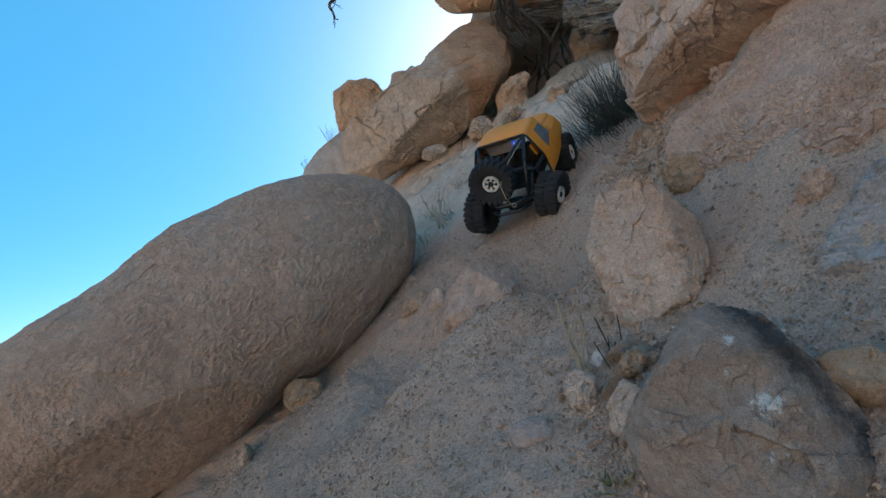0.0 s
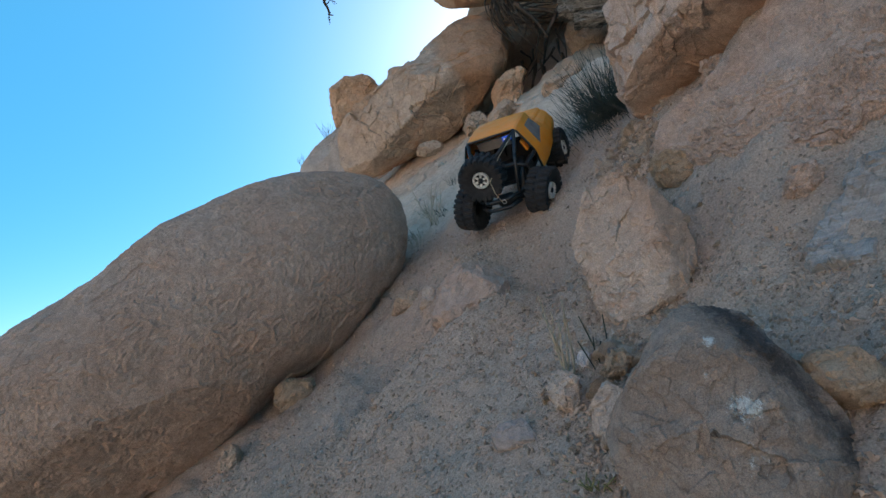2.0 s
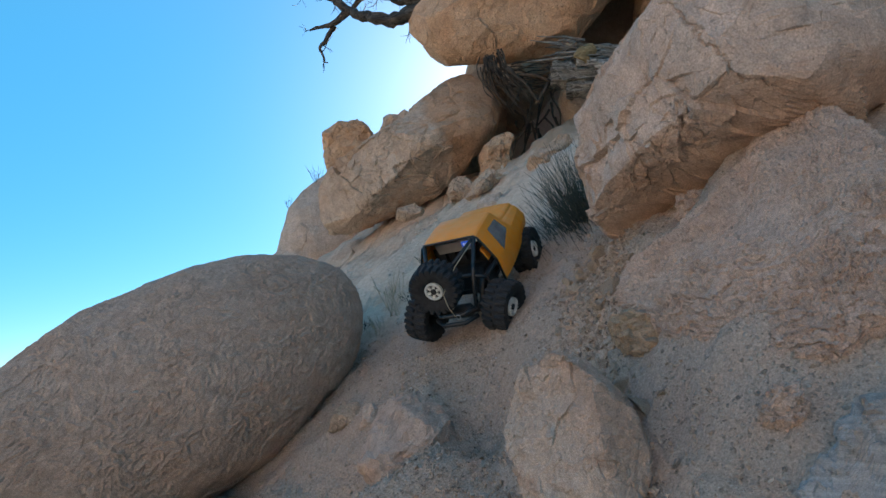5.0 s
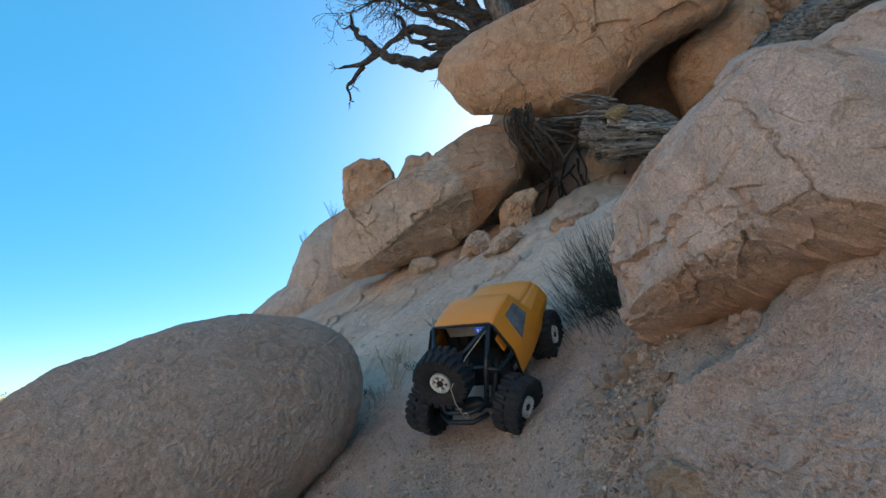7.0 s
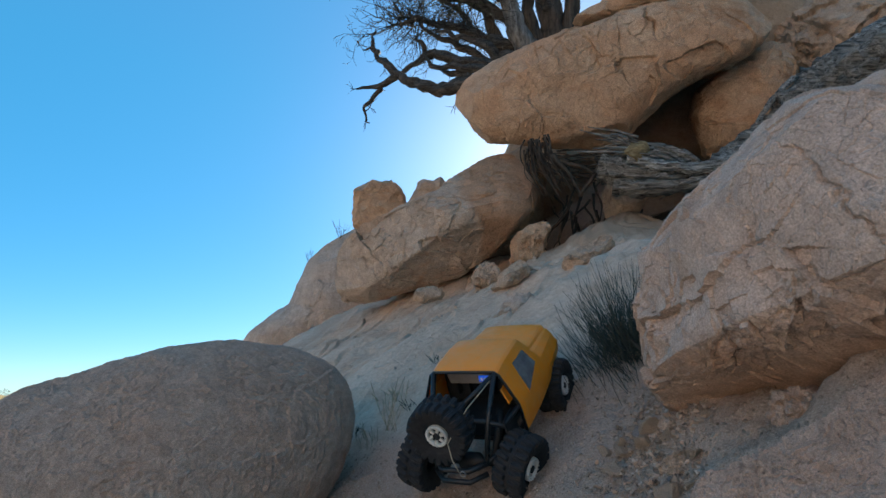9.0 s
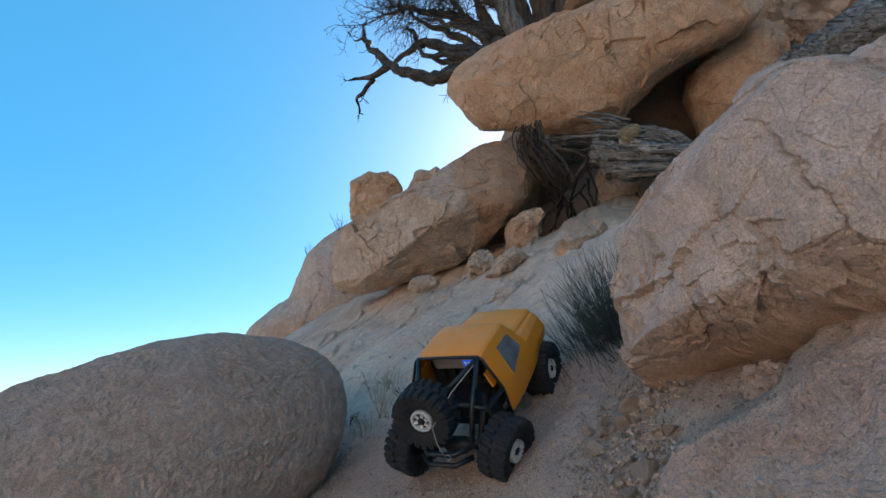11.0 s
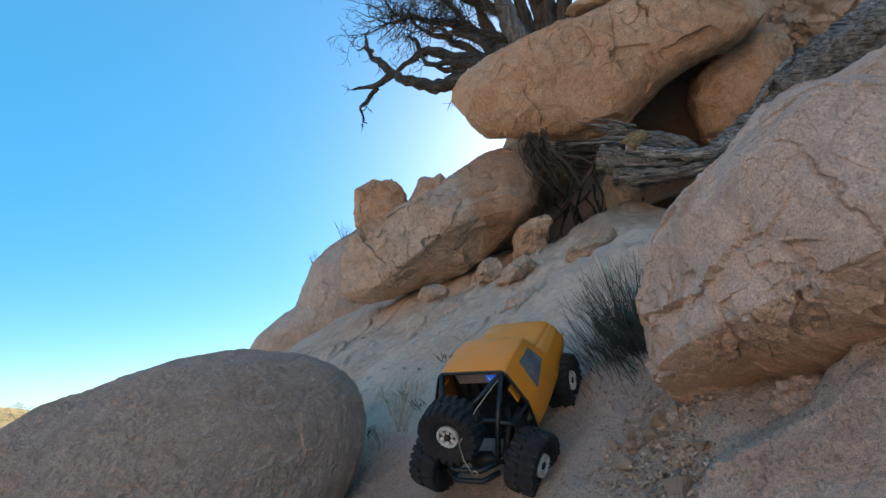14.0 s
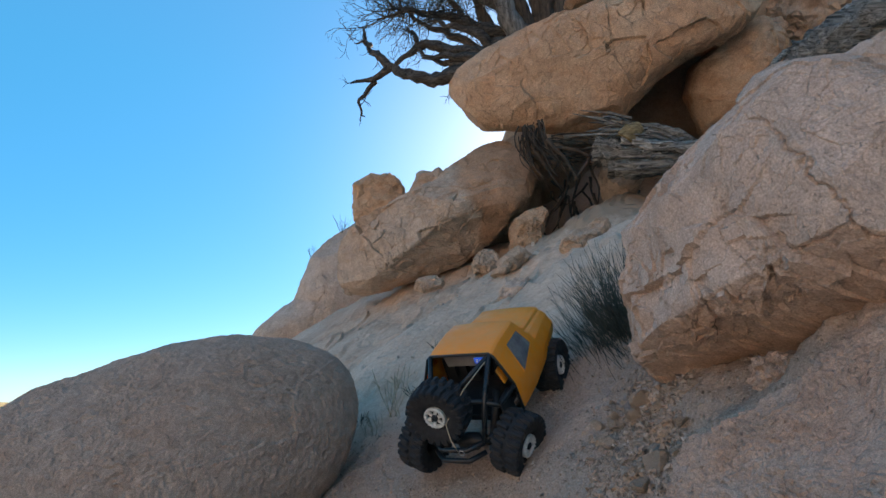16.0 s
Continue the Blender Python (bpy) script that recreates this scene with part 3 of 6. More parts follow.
def graded(low, fine_low, fine_high, high, fine, coarse):
    """Steps from horizon to horizon, coarse between low and high, finer in the middle stretch."""
    g = spread(low, high, coarse, 3500)
    return np.concatenate([g[g < fine_low - 0.5 * coarse], np.arange(fine_low, fine_high, fine), g[g > fine_high]])


gx, gy = graded(-1.1, -0.6, 0.85, 1.6, 0.0065, 0.013), graded(0.4, 0.5, 1.75, 4.4, 0.0062, 0.013)
XX, YY = np.meshgrid(gx, gy, indexing="ij")
ZZ = ground_height(XX.ravel(), YY.ravel())
k = np.arange(len(gx) * len(gy)).reshape(len(gx), len(gy))
quads = np.stack([k[:-1, :-1], k[1:, :-1], k[1:, 1:], k[:-1, 1:]], -1).reshape(-1, 4)
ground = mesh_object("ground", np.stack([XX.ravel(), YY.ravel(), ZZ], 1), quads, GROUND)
tagged(ground, "dusty tan gravel slope rising up a rocky gully", "ground", kind="structure")


def far_hill(name, label, x, y, r, h, seed):
    """A low dry hill on the horizon, sunk into the ground sheet."""
    g = np.linspace(-2.2, 2.2, 60)
    a, b = np.meshgrid(g, g, indexing="ij")
    z = -1.6 + h * np.exp(-a ** 2 - b ** 2) + 0.10 * h * np.exp(-0.5 * (a ** 2 + b ** 2)) * fbm(np.stack([a.ravel() * 2 + seed, b.ravel() * 2, 0 * a.ravel()], 1), 5).reshape(a.shape)
    k = np.arange(3600).reshape(60, 60)
    q = np.stack([k[:-1, :-1], k[1:, :-1], k[1:, 1:], k[:-1, 1:]], -1).reshape(-1, 4)
    v = np.stack([x + r * a.ravel(), y + r * b.ravel(), z.ravel()], 1)
    tagged(mesh_object(name, v, q, GROUND), label, "hill", kind="structure")
    return v


hill_a = far_hill("hill_1", "dry grassy hill far behind the boulders", -85.0, 105.0, 15.0, 4.6, 2)
hill_b = far_hill("hill_2", "low wooded rise far behind the boulders", -62.0, 140.0, 13.0, 9.6, 5)

# ---- boulders and stones ----
boulder("overhang_boulder", "large orange sandstone boulder jutting out over a dark hollow", (1.219, 3.681, 2.929), -14, -26, 0.35, 1.6,
        [(-0.96, -0.02), (-0.87, 0.10), (-0.69, 0.19), (-0.41, 0.26), (-0.11, 0.32), (0.11, 0.35), (0.32, 0.41), (0.59, 0.44), (0.87, 0.36), (1.04, 0.22), (1.05, 0.16), (0.89, 0.01), (0.65, -0.08), (0.41, -0.20), (0.22, -0.35), (0.13, -0.45), (-0.15, -0.46), (-0.37, -0.41), (-0.56, -0.37), (-0.85, -0.32), (-0.95, -0.17)], n=150, mat=ORANGE_ROCK, rough=0.03, crack=0.25, shard=0.75, tiny=900, splits=1, boxy=0.62, seed=1, facets=9, cutdepth=0.6, cuts=[(0.344, -0.767, 0.541, 0.459), (-0.3, 0.699, 0.649, 0.399)])
boulder("boulder", "rounded tan boulder wedged beside the dark hollow", (2.235, 3.799, 2.790), -25, -24, 0.3, 1.2,
        [(-0.35, 0.01), (-0.29, 0.17), (-0.14, 0.29), (0.05, 0.38), (0.19, 0.41), (0.31, 0.22), (0.31, -0.07), (0.21, -0.30), (-0.07, -0.39), (-0.28, -0.29)], n=60, mat=ORANGE_ROCK, rough=0.02, shard=0.8, boxy=0.8, seed=2, facets=9)
boulder("boulder", "cracked tan boulder under the weathered root", (3.083, 3.767, 3.279), -30, -24, 0.4, 0.6,
        [(-0.57, 0.15), (-0.46, 0.24), (-0.24, 0.35), (0.03, 0.40), (0.43, 0.23), (0.56, -0.10), (0.37, -0.32), (0.06, -0.34), (-0.21, -0.37), (-0.38, -0.36), (-0.43, -0.10)], n=60, mat=TAN_ROCK, rough=0.06, shard=0.8, boxy=0.8, seed=3, facets=12)
boulder("rock_slab", "thin dark sandstone slab lying on the jutting boulder", (1.853, 3.925, 3.777), -12, -30, 0.3, 0.6,
        [(-0.75, -0.15), (-0.64, -0.04), (-0.43, 0.03), (-0.15, 0.11), (0.30, 0.14), (0.56, 0.07), (0.59, -0.08), (0.08, -0.09), (-0.28, -0.08), (-0.56, -0.13)], n=48, mat=ORANGE_ROCK, rough=0.03, shard=0.8, boxy=0.6, seed=4, facets=10)
boulder("boulder", "big tan and orange boulder with a shaded hollow under it", (0.190, 3.977, 1.968), -2, -16, 0.4, 1.2,
        [(-0.66, -0.48), (-0.71, -0.27), (-0.65, -0.06), (-0.46, 0.03), (-0.24, 0.17), (-0.03, 0.26), (0.12, 0.36), (0.24, 0.47), (0.39, 0.56), (0.52, 0.55), (0.59, 0.42), (0.67, 0.25), (0.67, 0.14), (0.58, 0.05), (0.46, -0.04), (0.36, -0.15), (0.17, -0.27), (-0.02, -0.36), (-0.29, -0.42), (-0.52, -0.49)], n=140, mat=MIXED_ROCK, rough=0.03, shard=0.9, tiny=900, crack=0.25, boxy=0.75, seed=5, facets=12, cutdepth=0.5, cuts=[(0.249, -0.798, 0.549, 0.283), (-0.497, 0.199, 0.845, 0.334), (-0.1, 0.796, 0.597, 0.318)])
boulder("boulder", "small blocky orange boulder on the ridge line", (-0.494, 6.209, 2.920), 8, -16, 0.3, 0.5,
        [(-0.274, -0.224), (-0.262, 0.173), (-0.092, 0.286), (0.153, 0.289), (0.276, 0.149), (0.288, -0.128), (0.029, -0.315)], n=56, mat=ORANGE_ROCK, rough=0.025, shard=0.9, boxy=0.42, soft=1.5, seed=6, facets=9, cutdepth=0.6)
boulder("boulder", "low tan rock knob on the ridge line", (0.15, 6.218, 3.00), 0, -18, 0.3, 0.5,
        [(-0.37, -0.07), (-0.24, 0.14), (-0.20, 0.26), (-0.05, 0.22), (0.03, 0.27), (0.12, 0.17), (0.35, 0.10), (0.34, -0.22), (-0.22, -0.26)], n=56, mat=TAN_ROCK, rough=0.025, shard=0.3, boxy=0.5, soft=1.2, seed=7, facets=10)
boulder("rock_outcrop", "smooth pale grey-tan rock outcrop below the ridge", (-0.960, 6.339, 1.832), 12, -10, 0.5, 1,
        [(-0.97, -0.43), (-0.75, -0.17), (-0.44, 0.03), (-0.39, 0.24), (-0.28, 0.51), (-0.02, 0.76), (0.28, 0.92), (0.65, 0.99), (0.78, 0.55), (0.66, -0.00), (0.30, -0.60), (-0.17, -0.82), (-0.79, -0.80)], n=70, mat=PALE_SLAB, rough=0.03, shard=0.6, splits=3, boxy=0.85, seed=8, facets=6, cutdepth=0.5)
boulder("stone", "angular orange stone propped under the boulder", (0.712, 3.581, 1.767), 0, 0, 0.12, 0.15,
        [(-0.131, -0.091), (-0.114, 0.029), (-0.020, 0.088), (0.083, 0.119), (0.149, 0.113), (0.103, 0.031), (0.074, -0.082), (-0.034, -0.115)], n=26, mat=ORANGE_ROCK, rough=0.02, shard=0.8, boxy=0.5, soft=1.5, seed=9, facets=8, cutdepth=2.0)
boulder("stone", "rounded tan stone lying under the boulder", (0.464, 3.526, 1.567), 0, 0, 0.08, 0.1,
        [(-0.082, 0.002), (-0.020, 0.076), (0.060, 0.063), (0.078, -0.021), (0.017, -0.074), (-0.065, -0.058)], n=26, mat=TAN_ROCK, rough=0.015, boxy=0.5, soft=1.5, shard=1.0, seed=10, facets=5, cutdepth=2.0)
boulder("stone", "flat tan stone lying under the boulder", (0.569, 3.194, 1.490), 0, 0, 0.1, 0.1,
        [(-0.118, -0.059), (-0.047, 0.021), (0.052, 0.089), (0.107, 0.045), (0.044, -0.029), (-0.045, -0.079)], n=26, mat=TAN_ROCK, rough=0.015, boxy=0.5, soft=1.5, shard=1.0, seed=11, facets=7, cutdepth=2.0)
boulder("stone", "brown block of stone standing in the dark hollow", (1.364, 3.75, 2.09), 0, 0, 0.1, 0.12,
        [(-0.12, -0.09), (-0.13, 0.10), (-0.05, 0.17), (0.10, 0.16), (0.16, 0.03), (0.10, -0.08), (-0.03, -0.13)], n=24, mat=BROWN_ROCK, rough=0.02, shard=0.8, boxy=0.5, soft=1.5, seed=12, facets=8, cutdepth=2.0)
boulder("leaning_boulder", "huge grey-tan boulder with an orange undercut, leaning over the bank", (0.688, 1.208, 1.044), -76, -4, 0.08, 0.75,
        [(-0.321, -0.095), (-0.276, -0.056), (-0.223, 0.023), (-0.221, 0.122), (-0.204, 0.174), (-0.120, 0.186), (-0.032, 0.194), (0.047, 0.217), (0.117, 0.224), (0.179, 0.205), (0.226, 0.170), (0.268, 0.127), (0.302, 0.055), (0.291, -0.057), (0.240, -0.117), (0.166, -0.152), (0.097, -0.177), (0.045, -0.172), (-0.033, -0.191), (-0.138, -0.204), (-0.257, -0.208), (-0.300, -0.189)], n=172, mat=GREY_ROCK, rough=0.008, shard=2.3, tiny=900, splits=2, lump=2.0, boxy=0.6, seed=13, facets=9, chip=0.15, cuts=[(0.197, -0.888, 0.415, 0.105), (0.0, -0.874, 0.486, 0.196), (-0.554, 0.693, 0.462, 0.192), (-0.145, 0.675, 0.723, 0.125)])
boulder("rock_hump", "crusty rough hump of crumbling sandstone on the bank", (0.711, 1.007, 0.741), -57, 38, 0.045, 0.3,
        [(-0.039, 0.253), (0.008, 0.271), (0.076, 0.256), (0.139, 0.174), (0.179, 0.078), (0.198, -0.054), (0.171, -0.167), (0.115, -0.226), (0.011, -0.211), (-0.124, -0.160), (-0.249, -0.081), (-0.254, 0.011), (-0.117, 0.108), (-0.043, 0.189)], n=138, mat=CRUST_ROCK, rough=0.013, crumb=(0.011, 0.0055), strata=(0.026, 0.006), boxy=0.62, seed=14, crack=0.1, chip=0.2, lump=1.0, fine=1.2)
boulder("boulder", "pale chipped boulder half sunk in the gravel", (0.364, 0.983, 0.491), -25, 5, 0.09, 0.14,
        [(-0.094, 0.041), (-0.059, 0.113), (-0.006, 0.141), (0.024, 0.129), (0.060, 0.089), (0.092, 0.043), (0.102, -0.017), (0.083, -0.076), (0.050, -0.107), (-0.006, -0.131), (-0.047, -0.131), (-0.071, -0.101), (-0.081, -0.039), (-0.092, 0.002)], n=100, mat=CHIPPED_ROCK, rough=0.007, shard=0.9, tiny=400, crumb=(0.012, 0.0015), boxy=0.7, crack=0.4, seed=15, facets=6, cutdepth=0.7, cuts=[(-0.319, 0.06, 0.946, 0.031), (0.796, 0.1, 0.597, 0.076), (-0.102, -0.82, 0.564, 0.117)])
boulder("boulder", "dark lichen-stained boulder sunk in the bank", (0.291, 0.636, 0.268), -25, 20, 0.08, 0.15,
        [(-0.125, 0.018), (-0.080, 0.058), (-0.046, 0.113), (0.004, 0.142), (0.040, 0.139), (0.066, 0.102), (0.086, 0.069), (0.108, 0.032), (0.114, -0.001), (0.109, -0.047), (0.084, -0.099), (-0.003, -0.123), (-0.092, -0.103), (-0.110, -0.037)], n=104, mat=LICHEN_ROCK, rough=0.007, shard=1.0, tiny=700, crumb=(0.007, 0.0008), boxy=0.6, crack=0.3, seed=16, facets=10, cutdepth=1.1, cuts=[(-0.398, -0.199, 0.896, 0.050), (0.398, 0.597, 0.697, 0.095), (-0.85, 0.1, 0.5, 0.092), (0.75, 0.15, 0.63, 0.085)])
boulder("stone", "flat orange-brown stone lying on the bank", (0.429, 0.624, 0.297), -30, 25, 0.042, 0.05,
        [(-0.048, 0.015), (-0.026, 0.030), (0.009, 0.029), (0.034, 0.011), (0.044, -0.016), (0.031, -0.032), (0.000, -0.029), (-0.032, -0.014)], n=26, mat=BROWN_ROCK, rough=0.006, boxy=0.5, soft=1.5, shard=0.7, seed=17, facets=7, cutdepth=2.0)
boulder("stone", "flaky tan stone jammed above the pale boulder", (0.554, 1.110, 0.617), -25, 10, 0.05, 0.07,
        [(-0.071, 0.034), (-0.030, 0.054), (0.026, 0.033), (0.072, -0.020), (0.073, -0.042), (0.036, -0.048), (-0.029, -0.034), (-0.058, -0.004)], n=26, mat=BROWN_ROCK, rough=0.012, boxy=0.5, soft=1.5, shard=0.7, seed=18, facets=9, cutdepth=2.0)
boulder("whale_boulder", "enormous smooth rounded tan boulder with a pitted skin", (-0.766, 1.892, 0.548), 24, 0, 0.36, 0.62,
        [(0.77, 0.25), (0.76, 0.35), (0.70, 0.43), (0.59, 0.47), (0.40, 0.49), (0.23, 0.46), (0.05, 0.39), (-0.09, 0.34), (-0.19, 0.26), (-0.34, 0.16), (-0.46, 0.10), (-0.57, 0.035), (-0.72, -0.06), (-0.80, -0.15), (-0.73, -0.35), (-0.56, -0.48), (-0.34, -0.50), (-0.14, -0.44), (0.04, -0.36), (0.23, -0.24), (0.44, -0.16), (0.63, -0.01), (0.74, 0.12)], n=166, mat=WHALE_ROCK, rough=0.012, shard=0.5, tiny=600, crumb=(0.021, -0.0045), boxy=0.9, seed=19, crack=0.1, chip=0.2, fine=3.0, cuts=[(0.1, -0.723, 0.683, 0.349)])
# backing rock; its darker brown stands in for the shade inside the hollow
boulder("boulder", "rock closing the back of the hollow, its shade put into the brown", (2.060, 6.125, 3.344), -5, 0, 0.3, 0.8,
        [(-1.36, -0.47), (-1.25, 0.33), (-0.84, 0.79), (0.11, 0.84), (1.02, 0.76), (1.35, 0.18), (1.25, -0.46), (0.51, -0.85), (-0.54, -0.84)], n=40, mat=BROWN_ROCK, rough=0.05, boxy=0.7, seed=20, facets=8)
boulder("stone", "small blocky stone against the smooth boulder", (-0.470, 1.79, 0.292), 10, 10, 0.05, 0.06,
        [(-0.064, -0.033), (-0.052, 0.023), (-0.013, 0.048), (0.061, 0.033), (0.071, -0.012), (0.018, -0.034), (-0.034, -0.051)], n=26, mat=BROWN_ROCK, rough=0.01, boxy=0.5, soft=1.5, shard=0.7, seed=21, facets=7, cutdepth=2.0)
boulder("stone", "small upright stone at the foot of the smooth boulder", (-0.606, 1.586, 0.170), 10, 10, 0.03, 0.04,
        [(-0.033, -0.026), (-0.018, 0.026), (0.012, 0.041), (0.033, 0.014), (0.017, -0.029), (-0.010, -0.037)], n=26, mat=TAN_ROCK, rough=0.006, boxy=0.5, soft=1.5, shard=0.7, seed=22, facets=6, cutdepth=2.0)
boulder("stone", "grey flat stone bedded in the gravel", (0.102, 0.898, 0.240), -5, 35, 0.03, 0.04,
        [(-0.037, 0.004), (-0.024, 0.023), (0.020, 0.024), (0.037, 0.000), (0.031, -0.020), (-0.005, -0.024), (-0.031, -0.015)], n=26, mat=STONE_GREY, rough=0.002, boxy=0.5, soft=1.5, shard=0.7, seed=23, facets=7, cutdepth=2.0)
boulder("stone", "pale blocky stone beside the dry stalks", (0.188, 0.900, 0.291), -10, 25, 0.035, 0.05,
        [(-0.026, 0.005), (-0.013, 0.030), (0.009, 0.033), (0.025, 0.015), (0.019, -0.023), (0.001, -0.037), (-0.020, -0.021)], n=26, mat=PALE_ROCK, rough=0.005, boxy=0.5, soft=1.5, shard=0.7, seed=24, facets=7, cutdepth=2.0)
boulder("stone", "small white stone lying in the rubble", (0.241, 0.955, 0.327), -10, 25, 0.015, 0.02,
        [(-0.016, 0.000), (-0.008, 0.013), (0.009, 0.015), (0.016, -0.001), (0.007, -0.013), (-0.009, -0.015)], n=26, mat=WHITE_STONE, rough=0.003, boxy=0.5, soft=1.5, shard=0.7, seed=25, facets=6, cutdepth=2.0)
boulder("stone", "broken tan stone under the chipped boulder", (0.226, 0.810, 0.274), -10, 25, 0.04, 0.05,
        [(-0.028, -0.027), (-0.021, 0.012), (-0.001, 0.034), (0.023, 0.038), (0.030, 0.019), (0.010, -0.026), (-0.010, -0.042)], n=26, mat=PALE_ROCK, rough=0.005, boxy=0.5, soft=1.5, shard=0.7, seed=26, facets=7, cutdepth=2.0)
boulder("stone", "blunt tan rock standing between two wheel ruts", (0.120, 1.48, 0.455), -5, 30, 0.085, 0.14,
        [(-0.120, -0.06), (-0.095, 0.03), (-0.03, 0.095), (0.03, 0.11), (0.085, 0.04), (0.11, -0.05), (0.05, -0.11), (-0.07, -0.11)], n=26, mat=CRUST_ROCK, rough=0.010, shard=0.8, boxy=0.5, soft=1.5, seed=27, facets=7, cutdepth=2.0)
boulder("stone", "small rough rock lodged under the leaning boulder", (0.746, 1.237, 0.851), -45, 0, 0.06, 0.08,
        [(-0.043, -0.007), (-0.023, 0.022), (0.006, 0.032), (0.033, 0.023), (0.040, -0.001), (0.017, -0.028), (-0.027, -0.027)], n=26, mat=CRUST_ROCK, rough=0.01, boxy=0.5, soft=1.5, shard=0.7, seed=29, facets=5, cutdepth=2.0)
boulder("stone", "pale rough lump of rock on the bank", (0.595, 0.849, 0.530), -35, 15, 0.03, 0.05,
        [(-0.028, 0.008), (-0.011, 0.025), (0.017, 0.026), (0.029, 0.005), (0.019, -0.022), (-0.005, -0.028), (-0.026, -0.014)], n=26, mat=CRUST_ROCK, rough=0.008, boxy=0.5, soft=1.5, shard=0.7, seed=30, facets=6, cutdepth=2.0)
boulder("rock_outcrop", "layered blue-grey weathered rock showing through the bank", (0.598, 0.704, 0.413), -42, 35, 0.014, 0.1,
        [(-0.099, 0.012), (-0.069, 0.089), (-0.017, 0.150), (0.046, 0.163), (0.098, 0.086), (0.073, -0.090), (0.016, -0.161), (-0.033, -0.165), (-0.075, -0.106), (-0.097, -0.048)], n=64, mat=BLUE_ROCK, rough=0.012, shard=1.2, tiny=500, strata=(0.015, 0.008), boxy=0.45, seed=31, facets=2)
boulder("stone", "pale flat stone beside the brown stone", (0.469, 0.581, 0.299), -35, 30, 0.015, 0.03,
        [(-0.028, -0.011), (-0.012, 0.022), (0.008, 0.029), (0.025, 0.007), (0.014, -0.025), (-0.012, -0.023)], n=26, mat=PALE_ROCK, rough=0.004, boxy=0.5, soft=1.5, shard=0.7, seed=32, facets=6, cutdepth=2.0)
boulder("stone", "rough tan stone at the foot of the leaning boulder", (0.625, 1.495, 0.809), -25, 20, 0.03, 0.04,
        [(-0.035, -0.015), (-0.023, 0.017), (0.009, 0.033), (0.033, 0.016), (0.025, -0.016), (-0.006, -0.032)], n=26, mat=PALE_ROCK, rough=0.006, boxy=0.5, soft=1.5, shard=0.7, seed=33, facets=7, cutdepth=2.0)
boulder("stone", "small broken stone on the rubble edge", (0.603, 1.370, 0.758), -25, 20, 0.025, 0.04,
        [(-0.029, -0.009), (-0.014, 0.014), (0.018, 0.024), (0.029, 0.005), (0.009, -0.017), (-0.017, -0.022)], n=26, mat=TAN_ROCK, rough=0.006, boxy=0.5, soft=1.5, shard=0.7, seed=34, facets=7, cutdepth=2.0)
boulder("stone", "blocky pinkish stone standing on the rubble edge", (0.543, 1.340, 0.693), -20, 15, 0.025, 0.04,
        [(-0.024, -0.009), (-0.016, 0.016), (0.011, 0.027), (0.022, 0.012), (0.018, -0.017), (-0.009, -0.026)], n=26, mat=TAN_ROCK, rough=0.006, boxy=0.5, soft=1.5, shard=0.7, seed=35, facets=7, cutdepth=2.0)
boulder("stone", "angular tan slab thrown up beside the wheel rut", (-0.075, 1.785, 0.50), 20, 35, 0.03, 0.05,
        [(-0.055, -0.02), (-0.03, 0.03), (0.025, 0.045), (0.06, 0.01), (0.02, -0.03), (-0.03, -0.04)], n=26, mat=TAN_ROCK, rough=0.006, boxy=0.5, soft=1.5, shard=0.7, seed=45, facets=8, cutdepth=2.0)
boulder("stone", "pointed pale stone standing beside the wheel rut", (-0.005, 1.735, 0.505), -10, 25, 0.025, 0.04,
        [(-0.03, -0.04), (-0.012, 0.02), (0.012, 0.05), (0.03, 0.0), (0.02, -0.045)], n=26, mat=PALE_ROCK, rough=0.005, boxy=0.5, soft=1.5, shard=0.7, seed=46, facets=7, cutdepth=2.0)
# added roof that keeps sky light out; brown also puts shade into its colour
boulder("shading_boulder", "brown boulder added over the hollow to shut out light", (2.565, 5.440, 3.827), 0, -23, 1.5, 1.4,
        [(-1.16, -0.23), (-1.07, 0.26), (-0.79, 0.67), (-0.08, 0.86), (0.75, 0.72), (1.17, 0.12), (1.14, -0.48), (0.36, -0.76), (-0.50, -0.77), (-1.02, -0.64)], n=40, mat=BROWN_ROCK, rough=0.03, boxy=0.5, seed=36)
# added to stop light leaking in sideways; brown stands in for shade too
boulder("boulder", "brown boulder added to close the side of the hollow against light", (0.773, 5.553, 2.676), 0, -15, 0.35, 0.9,
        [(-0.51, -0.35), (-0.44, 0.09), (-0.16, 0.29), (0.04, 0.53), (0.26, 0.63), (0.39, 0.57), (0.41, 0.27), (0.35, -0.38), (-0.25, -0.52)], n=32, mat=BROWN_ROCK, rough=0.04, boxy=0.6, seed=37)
boulder("stone", "thin flat slab lying on the pale slope", (0.140, 3.378, 1.435), 0, 30, 0.03, 0.05,
        [(-0.084, -0.024), (-0.064, 0.023), (0.029, 0.047), (0.090, 0.028), (0.058, -0.023), (-0.033, -0.050)], n=26, mat=TAN_ROCK, rough=0.008, boxy=0.5, soft=1.5, shard=1.0, seed=38, facets=6, cutdepth=2.0)
boulder("stone", "broken ledge of pale rock on the slope", (0.528, 2.768, 1.258), 0, 30, 0.05, 0.08,
        [(-0.120, -0.046), (-0.067, 0.014), (0.035, 0.057), (0.110, 0.070), (0.089, 0.006), (-0.027, -0.065)], n=26, mat=PALE_ROCK, rough=0.012, boxy=0.5, soft=1.5, shard=1.0, seed=39, facets=8, cutdepth=2.0)
